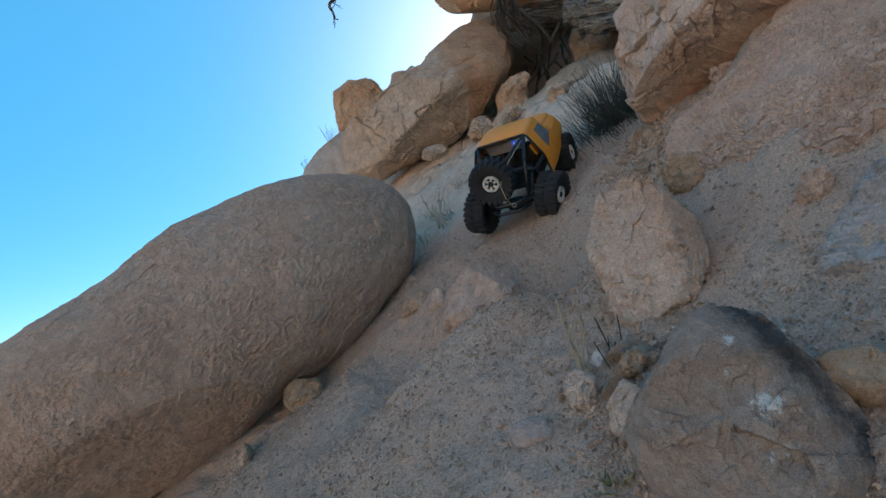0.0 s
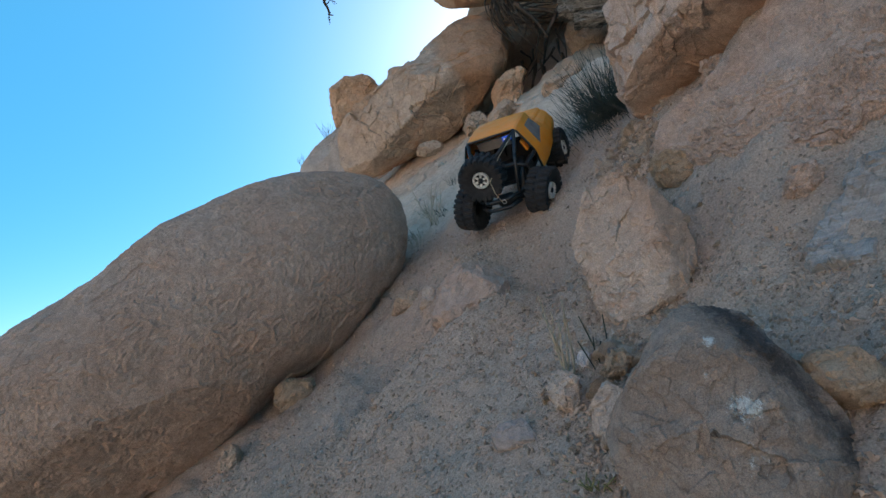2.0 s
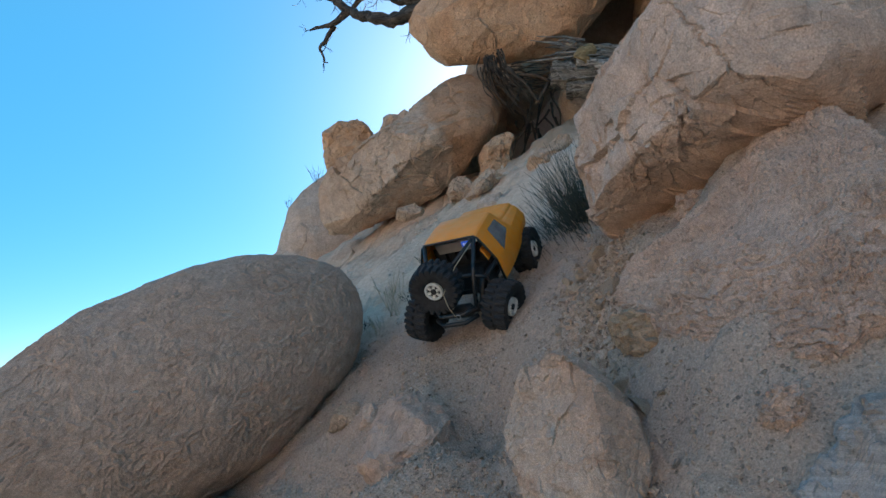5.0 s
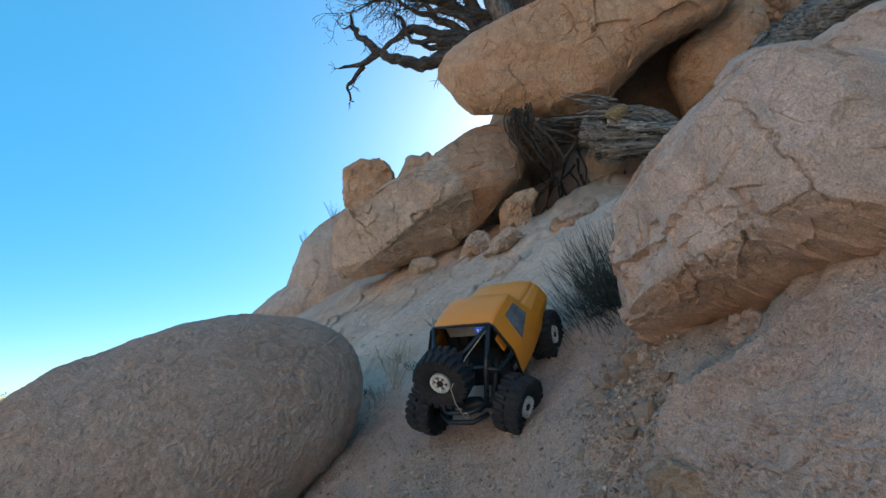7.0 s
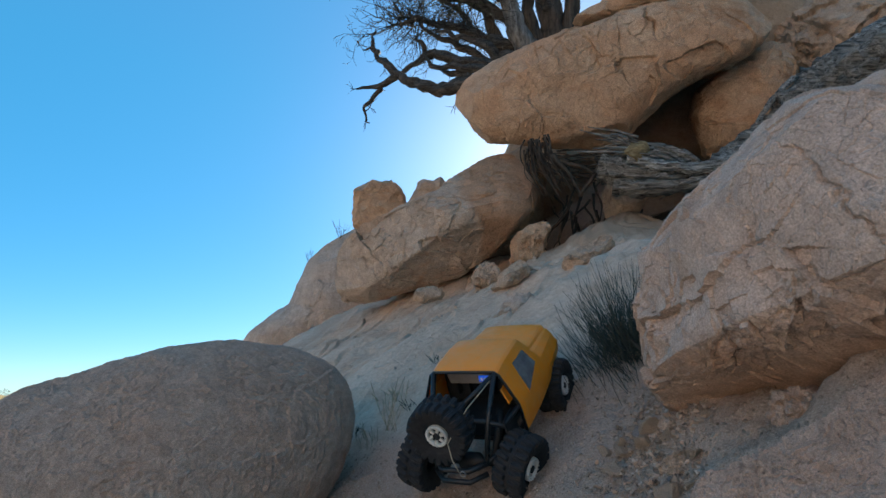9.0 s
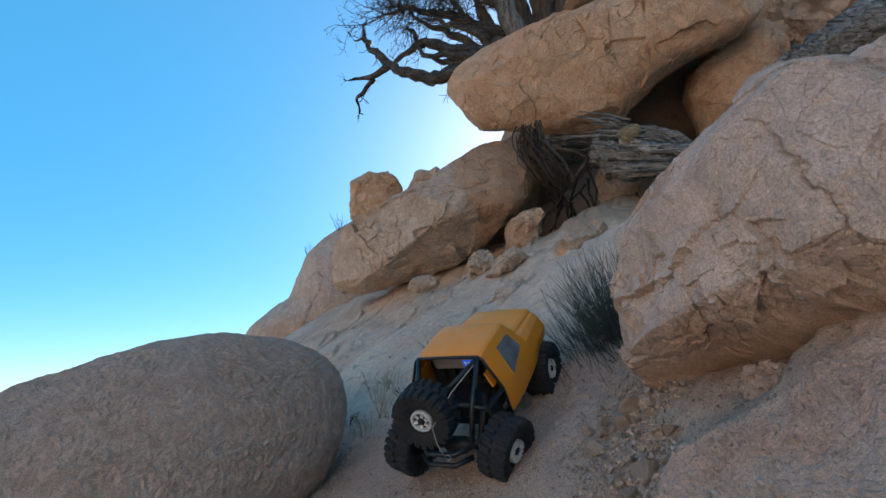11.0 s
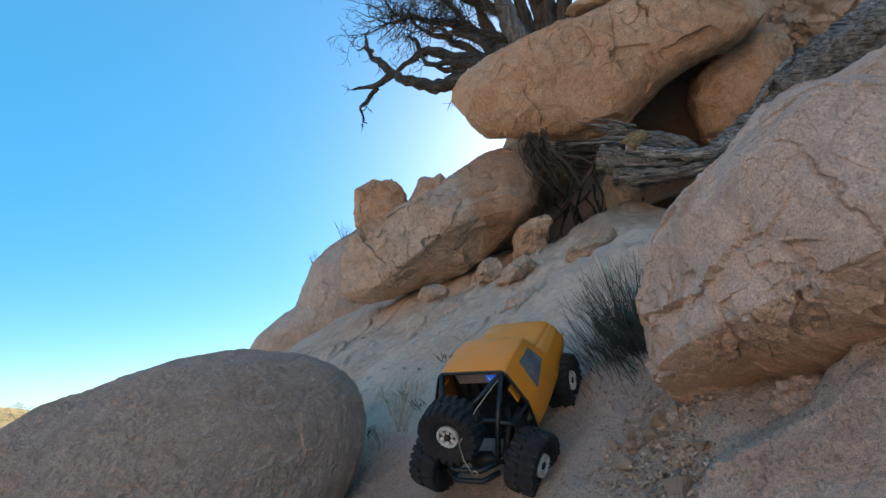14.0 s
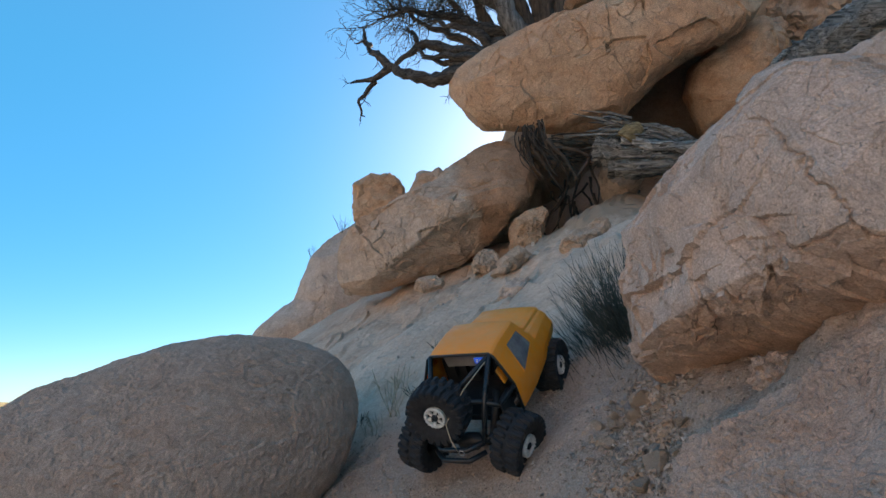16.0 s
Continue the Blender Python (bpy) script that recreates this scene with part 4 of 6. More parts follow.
boulder("stone", "cracked ledge of pale rock below the hollow", (0.915, 2.959, 1.553), 0, 30, 0.025, 0.08,
        [(-0.154, -0.063), (-0.075, 0.008), (0.077, 0.098), (0.158, 0.094), (0.083, -0.000), (-0.070, -0.104)], n=26, mat=TAN_ROCK, rough=0.012, boxy=0.5, soft=1.5, shard=1.0, seed=40, facets=8, cutdepth=2.0)
boulder("stone", "rough brown chunk between the chipped and the stained boulder", (0.269, 0.886, 0.317), -10, 25, 0.03, 0.05,
        [(-0.028, -0.009), (-0.012, 0.016), (0.015, 0.024), (0.027, 0.005), (0.010, -0.018), (-0.013, -0.022)], n=26, mat=BROWN_ROCK, rough=0.006, boxy=0.5, soft=1.5, shard=0.7, seed=41, facets=8, cutdepth=2.0)
boulder("stone", "small tan stone beside the grey flat stone", (0.061, 0.876, 0.203), -10, 30, 0.015, 0.02,
        [(-0.016, -0.001), (-0.009, 0.011), (0.008, 0.012), (0.017, 0.001), (0.009, -0.011), (-0.008, -0.012)], n=26, mat=PALE_ROCK, rough=0.003, boxy=0.5, soft=1.5, shard=0.7, seed=42, facets=7, cutdepth=2.0)
boulder("stone", "flat pale shard on top of the bank rubble", (0.604, 1.135, 0.664), -20, 30, 0.015, 0.02,
        [(-0.031, -0.001), (-0.011, 0.024), (0.019, 0.024), (0.029, 0.001), (0.014, -0.023), (-0.015, -0.025)], n=26, mat=PALE_ROCK, rough=0.003, boxy=0.5, soft=1.5, shard=0.7, seed=43, facets=7, cutdepth=2.0)
boulder("boulder", "grey-tan shoulder of rock rising behind the leaning boulder", (1.628, 2.166, 1.698), -30, 5, 0.1, 0.45,
        [(-0.40, 0.03), (-0.33, 0.10), (-0.25, 0.17), (-0.16, 0.18), (-0.04, 0.20), (0.05, 0.24), (0.13, 0.27), (0.24, 0.32), (0.33, 0.21), (0.29, -0.13), (0.15, -0.29), (-0.13, -0.23), (-0.37, -0.15)], n=70, mat=GREY_ROCK, rough=0.015, shard=1.2, boxy=0.65, seed=44, facets=4)


# ---- radio-controlled truck ----
def paint_material():
    m = Nodes("dusty_orange_plastic")
    dust = m.ramp(m.noise(22.0, 6, 0.7, 0.5), (0.45, 0.0), (0.75, 0.45))
    c = m.mix(dust, (0.88, 0.275, 0.008), (0.62, 0.33, 0.12))
    return m.done(c, m.ramp(m.noise(30.0, 4), (0.3, 0.32), (0.7, 0.55)), 0.0, m.bump(m.noise(12.0, 2), 0.15, 0.002), 0.5)


PAINT = paint_material()
BLACK = plain("black_plastic", (0.018, 0.018, 0.020), 0.5)
TUBE = plain("black_tube", (0.015, 0.016, 0.018), 0.35)
RUBBER = plain("dusty_rubber", (0.024, 0.024, 0.026), 0.75, 0.0, 0.3, 90.0, 0.002, 0.3)
RIM_WHITE = plain("white_rim", (0.62, 0.61, 0.58), 0.45, 0.0, 0.3, 40.0)
STEEL = plain("steel", (0.45, 0.45, 0.46), 0.35, 1.0)
WINDOW = plain("smoked_window", (0.16, 0.17, 0.18), 0.22, 0.0, 0.5, 18.0)
PLATE = plain("grey_plate", (0.30, 0.29, 0.28), 0.5)
ROPE = plain("tan_cord", (0.45, 0.38, 0.28), 0.85)
BLUE = bpy.data.materials.new("blue_display")
BLUE.use_nodes = True
BLUE.node_tree.nodes["Principled BSDF"].inputs["Base Color"].default_value = (0.01, 0.02, 0.2, 1)
BLUE.node_tree.nodes["Principled BSDF"].inputs["Emission Color"].default_value = (0.03, 0.13, 0.8, 1)
BLUE.node_tree.nodes["Principled BSDF"].inputs["Emission Strength"].default_value = 0.22


def tube_between(bm, points, radius, sides=8):
    """Add a round tube along points to bm; radius may be a number or one for each point."""
    pts = [Vector(p) for p in points]
    radii = radius if isinstance(radius, (list, tuple)) else [radius] * len(pts)
    last, rings = Vector((0.31, 0.17, 0.93)), []
    for i, p in enumerate(pts):
        along = (pts[min(i + 1, len(pts) - 1)] - pts[max(i - 1, 0)]).normalized()
        a = (last - along * last.dot(along)).normalized()
        b = along.cross(a)
        last = a
        rings.append([bm.verts.new(p + (a * math.cos(k * math.tau / sides) + b * math.sin(k * math.tau / sides)) * radii[i]) for k in range(sides)])
    for r0, r1 in zip(rings, rings[1:]):
        for k in range(sides):
            bm.faces.new((r0[k], r0[(k + 1) % sides], r1[(k + 1) % sides], r1[k]))
    bm.faces.new(rings[0][::-1])
    bm.faces.new(rings[-1])
    return bm


def spun(profile, steps=48):
    """A closed (x, radius) profile spun round the x axis."""
    bm = bmesh.new()
    rings = [[bm.verts.new((x, r * math.cos(k * math.tau / steps), r * math.sin(k * math.tau / steps))) for k in range(steps)] for x, r in profile]
    for a, b in zip(rings, rings[1:] + rings[:1]):
        for k in range(steps):
            bm.faces.new((a[k], a[(k + 1) % steps], b[(k + 1) % steps], b[k]))
    return bm


def add_box(bm, matrix, sx, sy, sz):
    vs = [bm.verts.new(matrix @ Vector((sx * a, sy * b, sz * c))) for a in (-.5, .5) for b in (-.5, .5) for c in (-.5, .5)]
    for f in ((0, 1, 3, 2), (4, 6, 7, 5), (0, 4, 5, 1), (2, 3, 7, 6), (0, 2, 6, 4), (1, 5, 7, 3)):
        bm.faces.new([vs[i] for i in f])


def wheel(parent, x, y, z, side, tilt=None):
    """A knobbly tyre with its rim on the side given; the axle lies along x unless tilt turns it."""
    bm = spun([(-0.018, 0.0225), (-0.026, 0.031), (-0.030, 0.040), (-0.032, 0.050), (-0.0315, 0.056), (-0.030, 0.0600), (-0.024, 0.0625), (-0.006, 0.0630), (-0.003, 0.0632),
               (0.003, 0.0632), (0.006, 0.0630), (0.024, 0.0625), (0.030, 0.0600), (0.0315, 0.056), (0.032, 0.050), (0.030, 0.040), (0.026, 0.031), (0.018, 0.0225)], 132)
    for v in bm.verts:      # lugs stand proud of the tread, staggered from side to side and slanted
        w, r = v.co.x, math.hypot(v.co.y, v.co.z)
        turn = math.atan2(v.co.z, v.co.y) * 22 / math.tau + (0.5 if w > 0 else 0.0) + abs(w) * 12
        if r > 0.0545 and abs(w) > 0.0035 and turn % 1.0 < 0.56:
            v.co = Vector((w * (1.07 if abs(w) > 0.028 else 1.0), v.co.y * (1 + 0.0062 / r), v.co.z * (1 + 0.0062 / r)))
    tyre = part("tyre", bm, RUBBER, parent, "black knobbly rubber tyre", smooth=False)
    tyre.location = (x, y, z)
    if tilt:
        tyre.rotation_euler = tilt
    o = side
    bm = spun([(o * 0.0195, 0.0245), (o * 0.0270, 0.0245), (o * 0.0285, 0.0230), (o * 0.0285, 0.0195), (o * 0.0260, 0.0187), (o * 0.0195, 0.0187)], 36)
    for k in range(6):
        m = Matrix.Rotation(k * math.tau / 6, 4, "X")
        add_box(bm, m @ Matrix.Translation((o * 0.0235, 0, 0.0135)), 0.004, 0.0062, 0.013)
    for k in range(16):
        m = Matrix.Rotation((k + .5) * math.tau / 16, 4, "X")
        add_box(bm, m @ Matrix.Translation((o * 0.0292, 0, 0.0213)), 0.0034, 0.0024, 0.0024)
    part("rim", bm, RIM_WHITE, tyre, "white spoked beadlock rim", smooth=False)
    bm = spun([(o * 0.017, 0.0187), (o * 0.0190, 0.0187), (o * 0.0200, 0.0085), (o * 0.0275, 0.0078), (o * 0.0285, 0.005), (o * 0.0285, 0.0005), (o * 0.017, 0.0005)], 24)
    part("hub", bm, BLACK, tyre, "black wheel hub")
    return tyre


def shell_mesh():
    """Cab and bonnet of the body: lengthwise sections, each from the sill up over the roof and down again."""
    # y, half width at the sill, sill height, half width at the belt, belt height, half width on top, top height
    rows = [(-0.098, 0.118, 0.108, 0.112, 0.172, 0.079, 0.247), (-0.060, 0.119, 0.106, 0.113, 0.172, 0.0795, 0.2515),
            (0.000, 0.119, 0.106, 0.113, 0.172, 0.0795, 0.2535), (0.040, 0.118, 0.108, 0.112, 0.173, 0.078, 0.2515), (0.052, 0.118, 0.109, 0.111, 0.174, 0.077, 0.2480),
            (0.088, 0.117, 0.112, 0.109, 0.176, 0.0815, 0.2125), (0.100, 0.117, 0.114, 0.108, 0.177, 0.0830, 0.2100),
            (0.160, 0.114, 0.124, 0.104, 0.178, 0.0825, 0.2075), (0.215, 0.110, 0.132, 0.099, 0.176, 0.0800, 0.2040),
            (0.234, 0.106, 0.136, 0.095, 0.172, 0.0760, 0.1980), (0.242, 0.101, 0.140, 0.090, 0.166, 0.0710, 0.1860)]
    bm = bmesh.new()
    rings = []
    for y, ws, zs, wb, zb, wt, zt in rows:
        half = [(ws, zs), (ws + 0.001, zs + 0.5 * (zb - zs)), (wb + 0.003, zb - 0.006), (wb, zb + 0.003), (wb * 0.45 + wt * 0.55, zb + 0.55 * (zt - zb)),
                (wt + 0.0025, zt - 0.010), (wt - 0.0005, zt - 0.0035), (wt - 0.006, zt), (wt * 0.5, zt + 0.0018), (0, zt + 0.0024)]
        ring = half + [(-a, b) for a, b in half[-2::-1]]
        rings.append([bm.verts.new((a, y, b)) for a, b in ring])
    for a, b in zip(rings, rings[1:]):
        for k in range(len(a) - 1):
            bm.faces.new((a[k], a[k + 1], b[k + 1], b[k]))
    bm.faces.new(rings[-1])
    return bm


def truck(m):
    base = tagged(new("toy_truck"), "orange radio-controlled rock crawler truck climbing the gravel", "toy truck")
    bm = shell_mesh()
    shell = part("body_shell", bm, PAINT, base, "glossy orange plastic cab and bonnet")
    mod = shell.modifiers.new("thickness", "SOLIDIFY")
    mod.thickness, mod.offset = 0.0022, -1
    mod = shell.modifiers.new("rounding", "BEVEL")
    mod.width, mod.segments, mod.limit_method, mod.angle_limit = 0.004, 3, "ANGLE", radians(18)
    for s in (1, -1):       # side windows, a black edge round each
        lift = lambda y, t, k: Vector((s * ((1 - t) * 0.1145 + t * 0.0845 + k), y, 0.177 + t * 0.0615))
        corners = [(-0.040, -0.12), (0.050, 0.22), (0.034, 0.88), (-0.034, 0.90)]
        for name, mat, grow, k in (("window_edge", PAINT, 1.10, 0.0012), ("side_window", WINDOW, 1.0, 0.0022)):
            bm = bmesh.new()
            cy, ct = 0.014, 0.48
            front = [bm.verts.new(lift(cy + (y - cy) * grow, ct + (t - ct) * grow, k)) for y, t in corners]
            back = [bm.verts.new(v.co - Vector((s * 0.004, 0, 0))) for v in front]
            bm.faces.new(front if s > 0 else front[::-1])
            for i in range(4):
                bm.faces.new((front[i], back[i], back[(i + 1) % 4], front[(i + 1) % 4]))
            part(name, bm, mat, shell, "smoky grey side window" if mat is WINDOW else "", smooth=False)
        bm = bmesh.new()    # body post and its clip
        tube_between(bm, [(s * 0.039, 0.111, 0.204), (s * 0.039, 0.111, 0.216)], 0.0028)
        part("body_post", bm, BLACK, shell)
        bm = bmesh.new()    # raised bonnet crease
        tube_between(bm, [(s * 0.030, 0.104, 0.2115), (s * 0.030, 0.16, 0.2098), (s * 0.028, 0.225, 0.2035)], 0.0016, 6)
        part("bonnet_crease", bm, PAINT, shell)
        bm = bmesh.new()    # black plate between the cage tubes
        add_box(bm, Matrix.Translation((s * 0.096, -0.125, 0.136)) @ Matrix.Rotation(-s * 0.15, 4, "Y"), 0.004, 0.055, 0.050)
        part("side_plate", bm, BLACK, base, smooth=False)
        bm = bmesh.new()    # quarter panel seen inside the cage
        add_box(bm, Matrix.Translation((s * 0.090, -0.085, 0.195)) @ Matrix.Rotation(-s * 0.35, 4, "Y"), 0.003, 0.05, 0.035)
        part("quarter_panel", bm, PAINT, base, smooth=False)
    # black edging of the cab's open back
    bm = bmesh.new()
    tube_between(bm, [(0.120, -0.101, 0.108), (0.114, -0.101, 0.172), (0.083, -0.101, 0.240), (0.074, -0.101, 0.248), (-0.074, -0.101, 0.248), (-0.083, -0.101, 0.240),
                      (-0.114, -0.101, 0.172), (-0.120, -0.101, 0.108)], 0.0034, 8)
    part("rear_frame", bm, TUBE, base, "black frame round the open back")
    tubes = []
    for s in (1, -1):
        tubes += [[(s * 0.074, -0.100, 0.246), (s * 0.066, -0.165, 0.170), (s * 0.062, -0.205, 0.098)],
                  [(s * 0.112, -0.100, 0.168), (s * 0.090, -0.150, 0.150), (s * 0.066, -0.165, 0.168)],
                  [(s * 0.062, -0.205, 0.098), (s * 0.085, -0.120, 0.090), (s * 0.095, -0.020, 0.090)]]
    tubes += [[(0.062, -0.205, 0.098), (0.030, -0.232, 0.096), (-0.030, -0.232, 0.096), (-0.062, -0.205, 0.098)],
              [(0.066, -0.165, 0.170), (-0.066, -0.165, 0.170)], [(0.070, -0.104, 0.242), (0.0, -0.150, 0.190), (-0.055, -0.165, 0.172)],
              [(0.060, -0.207, 0.075), (0.030, -0.236, 0.073), (-0.030, -0.236, 0.073), (-0.060, -0.207, 0.075)]]
    for t in tubes:
        bm = bmesh.new()
        tube_between(bm, t, 0.0058, 8)
        part("cage_tube", bm, TUBE, base)
    bm = bmesh.new()        # floor pan and chassis
    add_box(bm, Matrix.Translation((0, 0.03, 0.098)), 0.150, 0.30, 0.012)
    add_box(bm, Matrix.Translation((0, -0.05, 0.122)), 0.120, 0.13, 0.040)
    part("chassis", bm, BLACK, base, smooth=False)
    bm = bmesh.new()        # bulkhead behind the seats
    add_box(bm, Matrix.Translation((0, -0.030, 0.165)), 0.18, 0.006, 0.075)
    for k in range(5):
        add_box(bm, Matrix.Translation((-0.06 + 0.03 * k, -0.040, 0.180)), 0.016, 0.016, 0.040)
    part("seat_back", bm, BLACK, base, smooth=False)
    bm = bmesh.new()
    add_box(bm, Matrix.Translation((-0.010, -0.060, 0.212)) @ Matrix.Rotation(0.3, 4, "X"), 0.105, 0.004, 0.034)
    part("rear_screen", bm, PLATE, base, "dull grey plate in the back opening", smooth=False)
    bm = bmesh.new()        # lit display with writing too small to read
    add_box(bm, Matrix.Translation((0.046, -0.092, 0.228)), 0.030, 0.004, 0.013)
    display = part("display", bm, BLUE, base, "small glowing blue display", smooth=False)
    for k in range(3):
        bm = bmesh.new()
        add_box(bm, Matrix.Translation((0.038 + 0.008 * k, -0.0945, 0.228)), 0.0045, 0.0015, 0.007 - 0.001 * k)
        part("display_bar", bm, RIM_WHITE, display, smooth=False)
    for x, y, s in ((0.106, -0.16, 1), (-0.106, -0.16, -1), (0.106, 0.155, 1), (-0.106, 0.155, -1)):
        wheel(base, x * (1.08 if y < 0 else 1.0), y, 0.066, s, Euler((0, radians(12), radians(-12))) if y < 0 else None)
    for y in (-0.16, 0.155):
        bm = bmesh.new()
        tube_between(bm, [(-0.08, y, 0.066), (-0.03, y, 0.066), (-0.02, y, 0.066), (0.02, y, 0.066), (0.03, y, 0.066), (0.08, y, 0.066)],
                     [0.008, 0.008, 0.019, 0.019, 0.008, 0.008], 12)
        part("axle", bm, BLACK, base)
        for s in (1, -1):
            bm = bmesh.new()
            tube_between(bm, [(s * 0.055, y, 0.070), (s * 0.060, y * 0.72, 0.115), (s * 0.062, y * 0.55, 0.15)], [0.008, 0.010, 0.010], 10)
            part("shock_absorber", bm, BLACK, base)
    # spare wheel strapped on the cage, facing back
    spare = wheel(base, -0.030, -0.196, 0.168, -1, Euler((0.30, 0, radians(92))))
    bm = bmesh.new()
    tube_between(bm, [(0.02 + 0.006 * math.cos(a), -0.238, 0.094 + 0.006 * math.sin(a)) for a in np.linspace(0, math.tau, 13)], 0.0013, 6)
    part("shackle", bm, STEEL, base, "small steel tow ring")
    bm = bmesh.new()
    tube_between(bm, [(0.072, -0.103, 0.240), (0.030, -0.175, 0.205), (0.000, -0.232, 0.160), (0.004, -0.238, 0.125), (0.014, -0.240, 0.098)], 0.0011, 6)
    part("cord", bm, ROPE, base, "thin tan tow cord")
    base.matrix_basis = m
    return base


truck(Matrix.Translation((0.364, 1.842, 0.768)) @ Matrix.Rotation(radians(-29.3), 4, "Z") @ Matrix.Rotation(radians(32.4), 4, "X") @ Matrix.Rotation(radians(1.5), 4, "Y"))


# ---- limbs, roots and twigs ----


def rounded_path(points, per=6, wobble=0.0, seed=0):
    """A smooth path through the points, with a little wobble."""
    p = [Vector(q) for q in points]
    p = [p[0] * 2 - p[1]] + p + [p[-1] * 2 - p[-2]]
    out = []
    for i in range(1, len(p) - 2):
        for k in range(per):
            t = k / per
            out.append(0.5 * (2 * p[i] + (p[i + 1] - p[i - 1]) * t + (2 * p[i - 1] - 5 * p[i] + 4 * p[i + 1] - p[i + 2]) * t * t
                              + (3 * p[i] - p[i - 1] - 3 * p[i + 1] + p[i + 2]) * t ** 3))
    out.append(p[-2])
    if wobble:
        out = [q + wobble * noise.noise_vector(q * 9 + Vector((seed, 0, 0))) for q in out]
    return out


def limb(bm, points, r0, r1, sides=9, wobble=0.01, seed=0, gnarl=0.25):
    """A tapered, twisted limb with ridges."""
    path = rounded_path(points, 7, wobble, seed)
    n = len(path)
    first = len(bm.verts)
    tube_between(bm, path, [max((r0 + (r1 - r0) * i / (n - 1)) * (1 + 0.3 * gnarl * noise.noise(p * 14)), 0.002) for i, p in enumerate(path)], sides)
    bm.verts.ensure_lookup_table()
    for i, v in enumerate(bm.verts[first:]):
        c = path[min(i // sides, n - 1)]
        f = 1 + gnarl * math.sin((i % sides) * 2.4 + (i // sides) * 0.25 + seed) * 0.6 + gnarl * noise.noise(v.co * 40)
        v.co = c + (v.co - c) * f
    return path


def twigs(bm, start, heading, length, radius, depth, rng, droop=0.0):
    """Branching twigs from start."""
    p, d = Vector(start), Vector(heading).normalized()
    pts = [p.copy()]
    for _ in range(4):
        d = (d + Vector((rng.uniform(-1, 1), rng.uniform(-1, 1), rng.uniform(-0.8, 1) - droop)) * 0.33).normalized()
        p = p + d * length / 4
        pts.append(p.copy())
    tube_between(bm, pts, [max(radius * (1 - 0.17 * k), 0.0014) for k in range(5)], 4)
    if depth:
        for k in range(rng.randint(2, 4)):
            at = pts[rng.randint(1, 4)]
            side = (d + Vector((rng.uniform(-1, 1), rng.uniform(-1, 1), rng.uniform(-1, 1))) * 1.0).normalized()
            twigs(bm, at, side, length * rng.uniform(0.5, 0.75), radius * 0.6, depth - 1, rng, droop)


TWIG = plain("dark_twig", (0.03, 0.026, 0.022), 0.85)


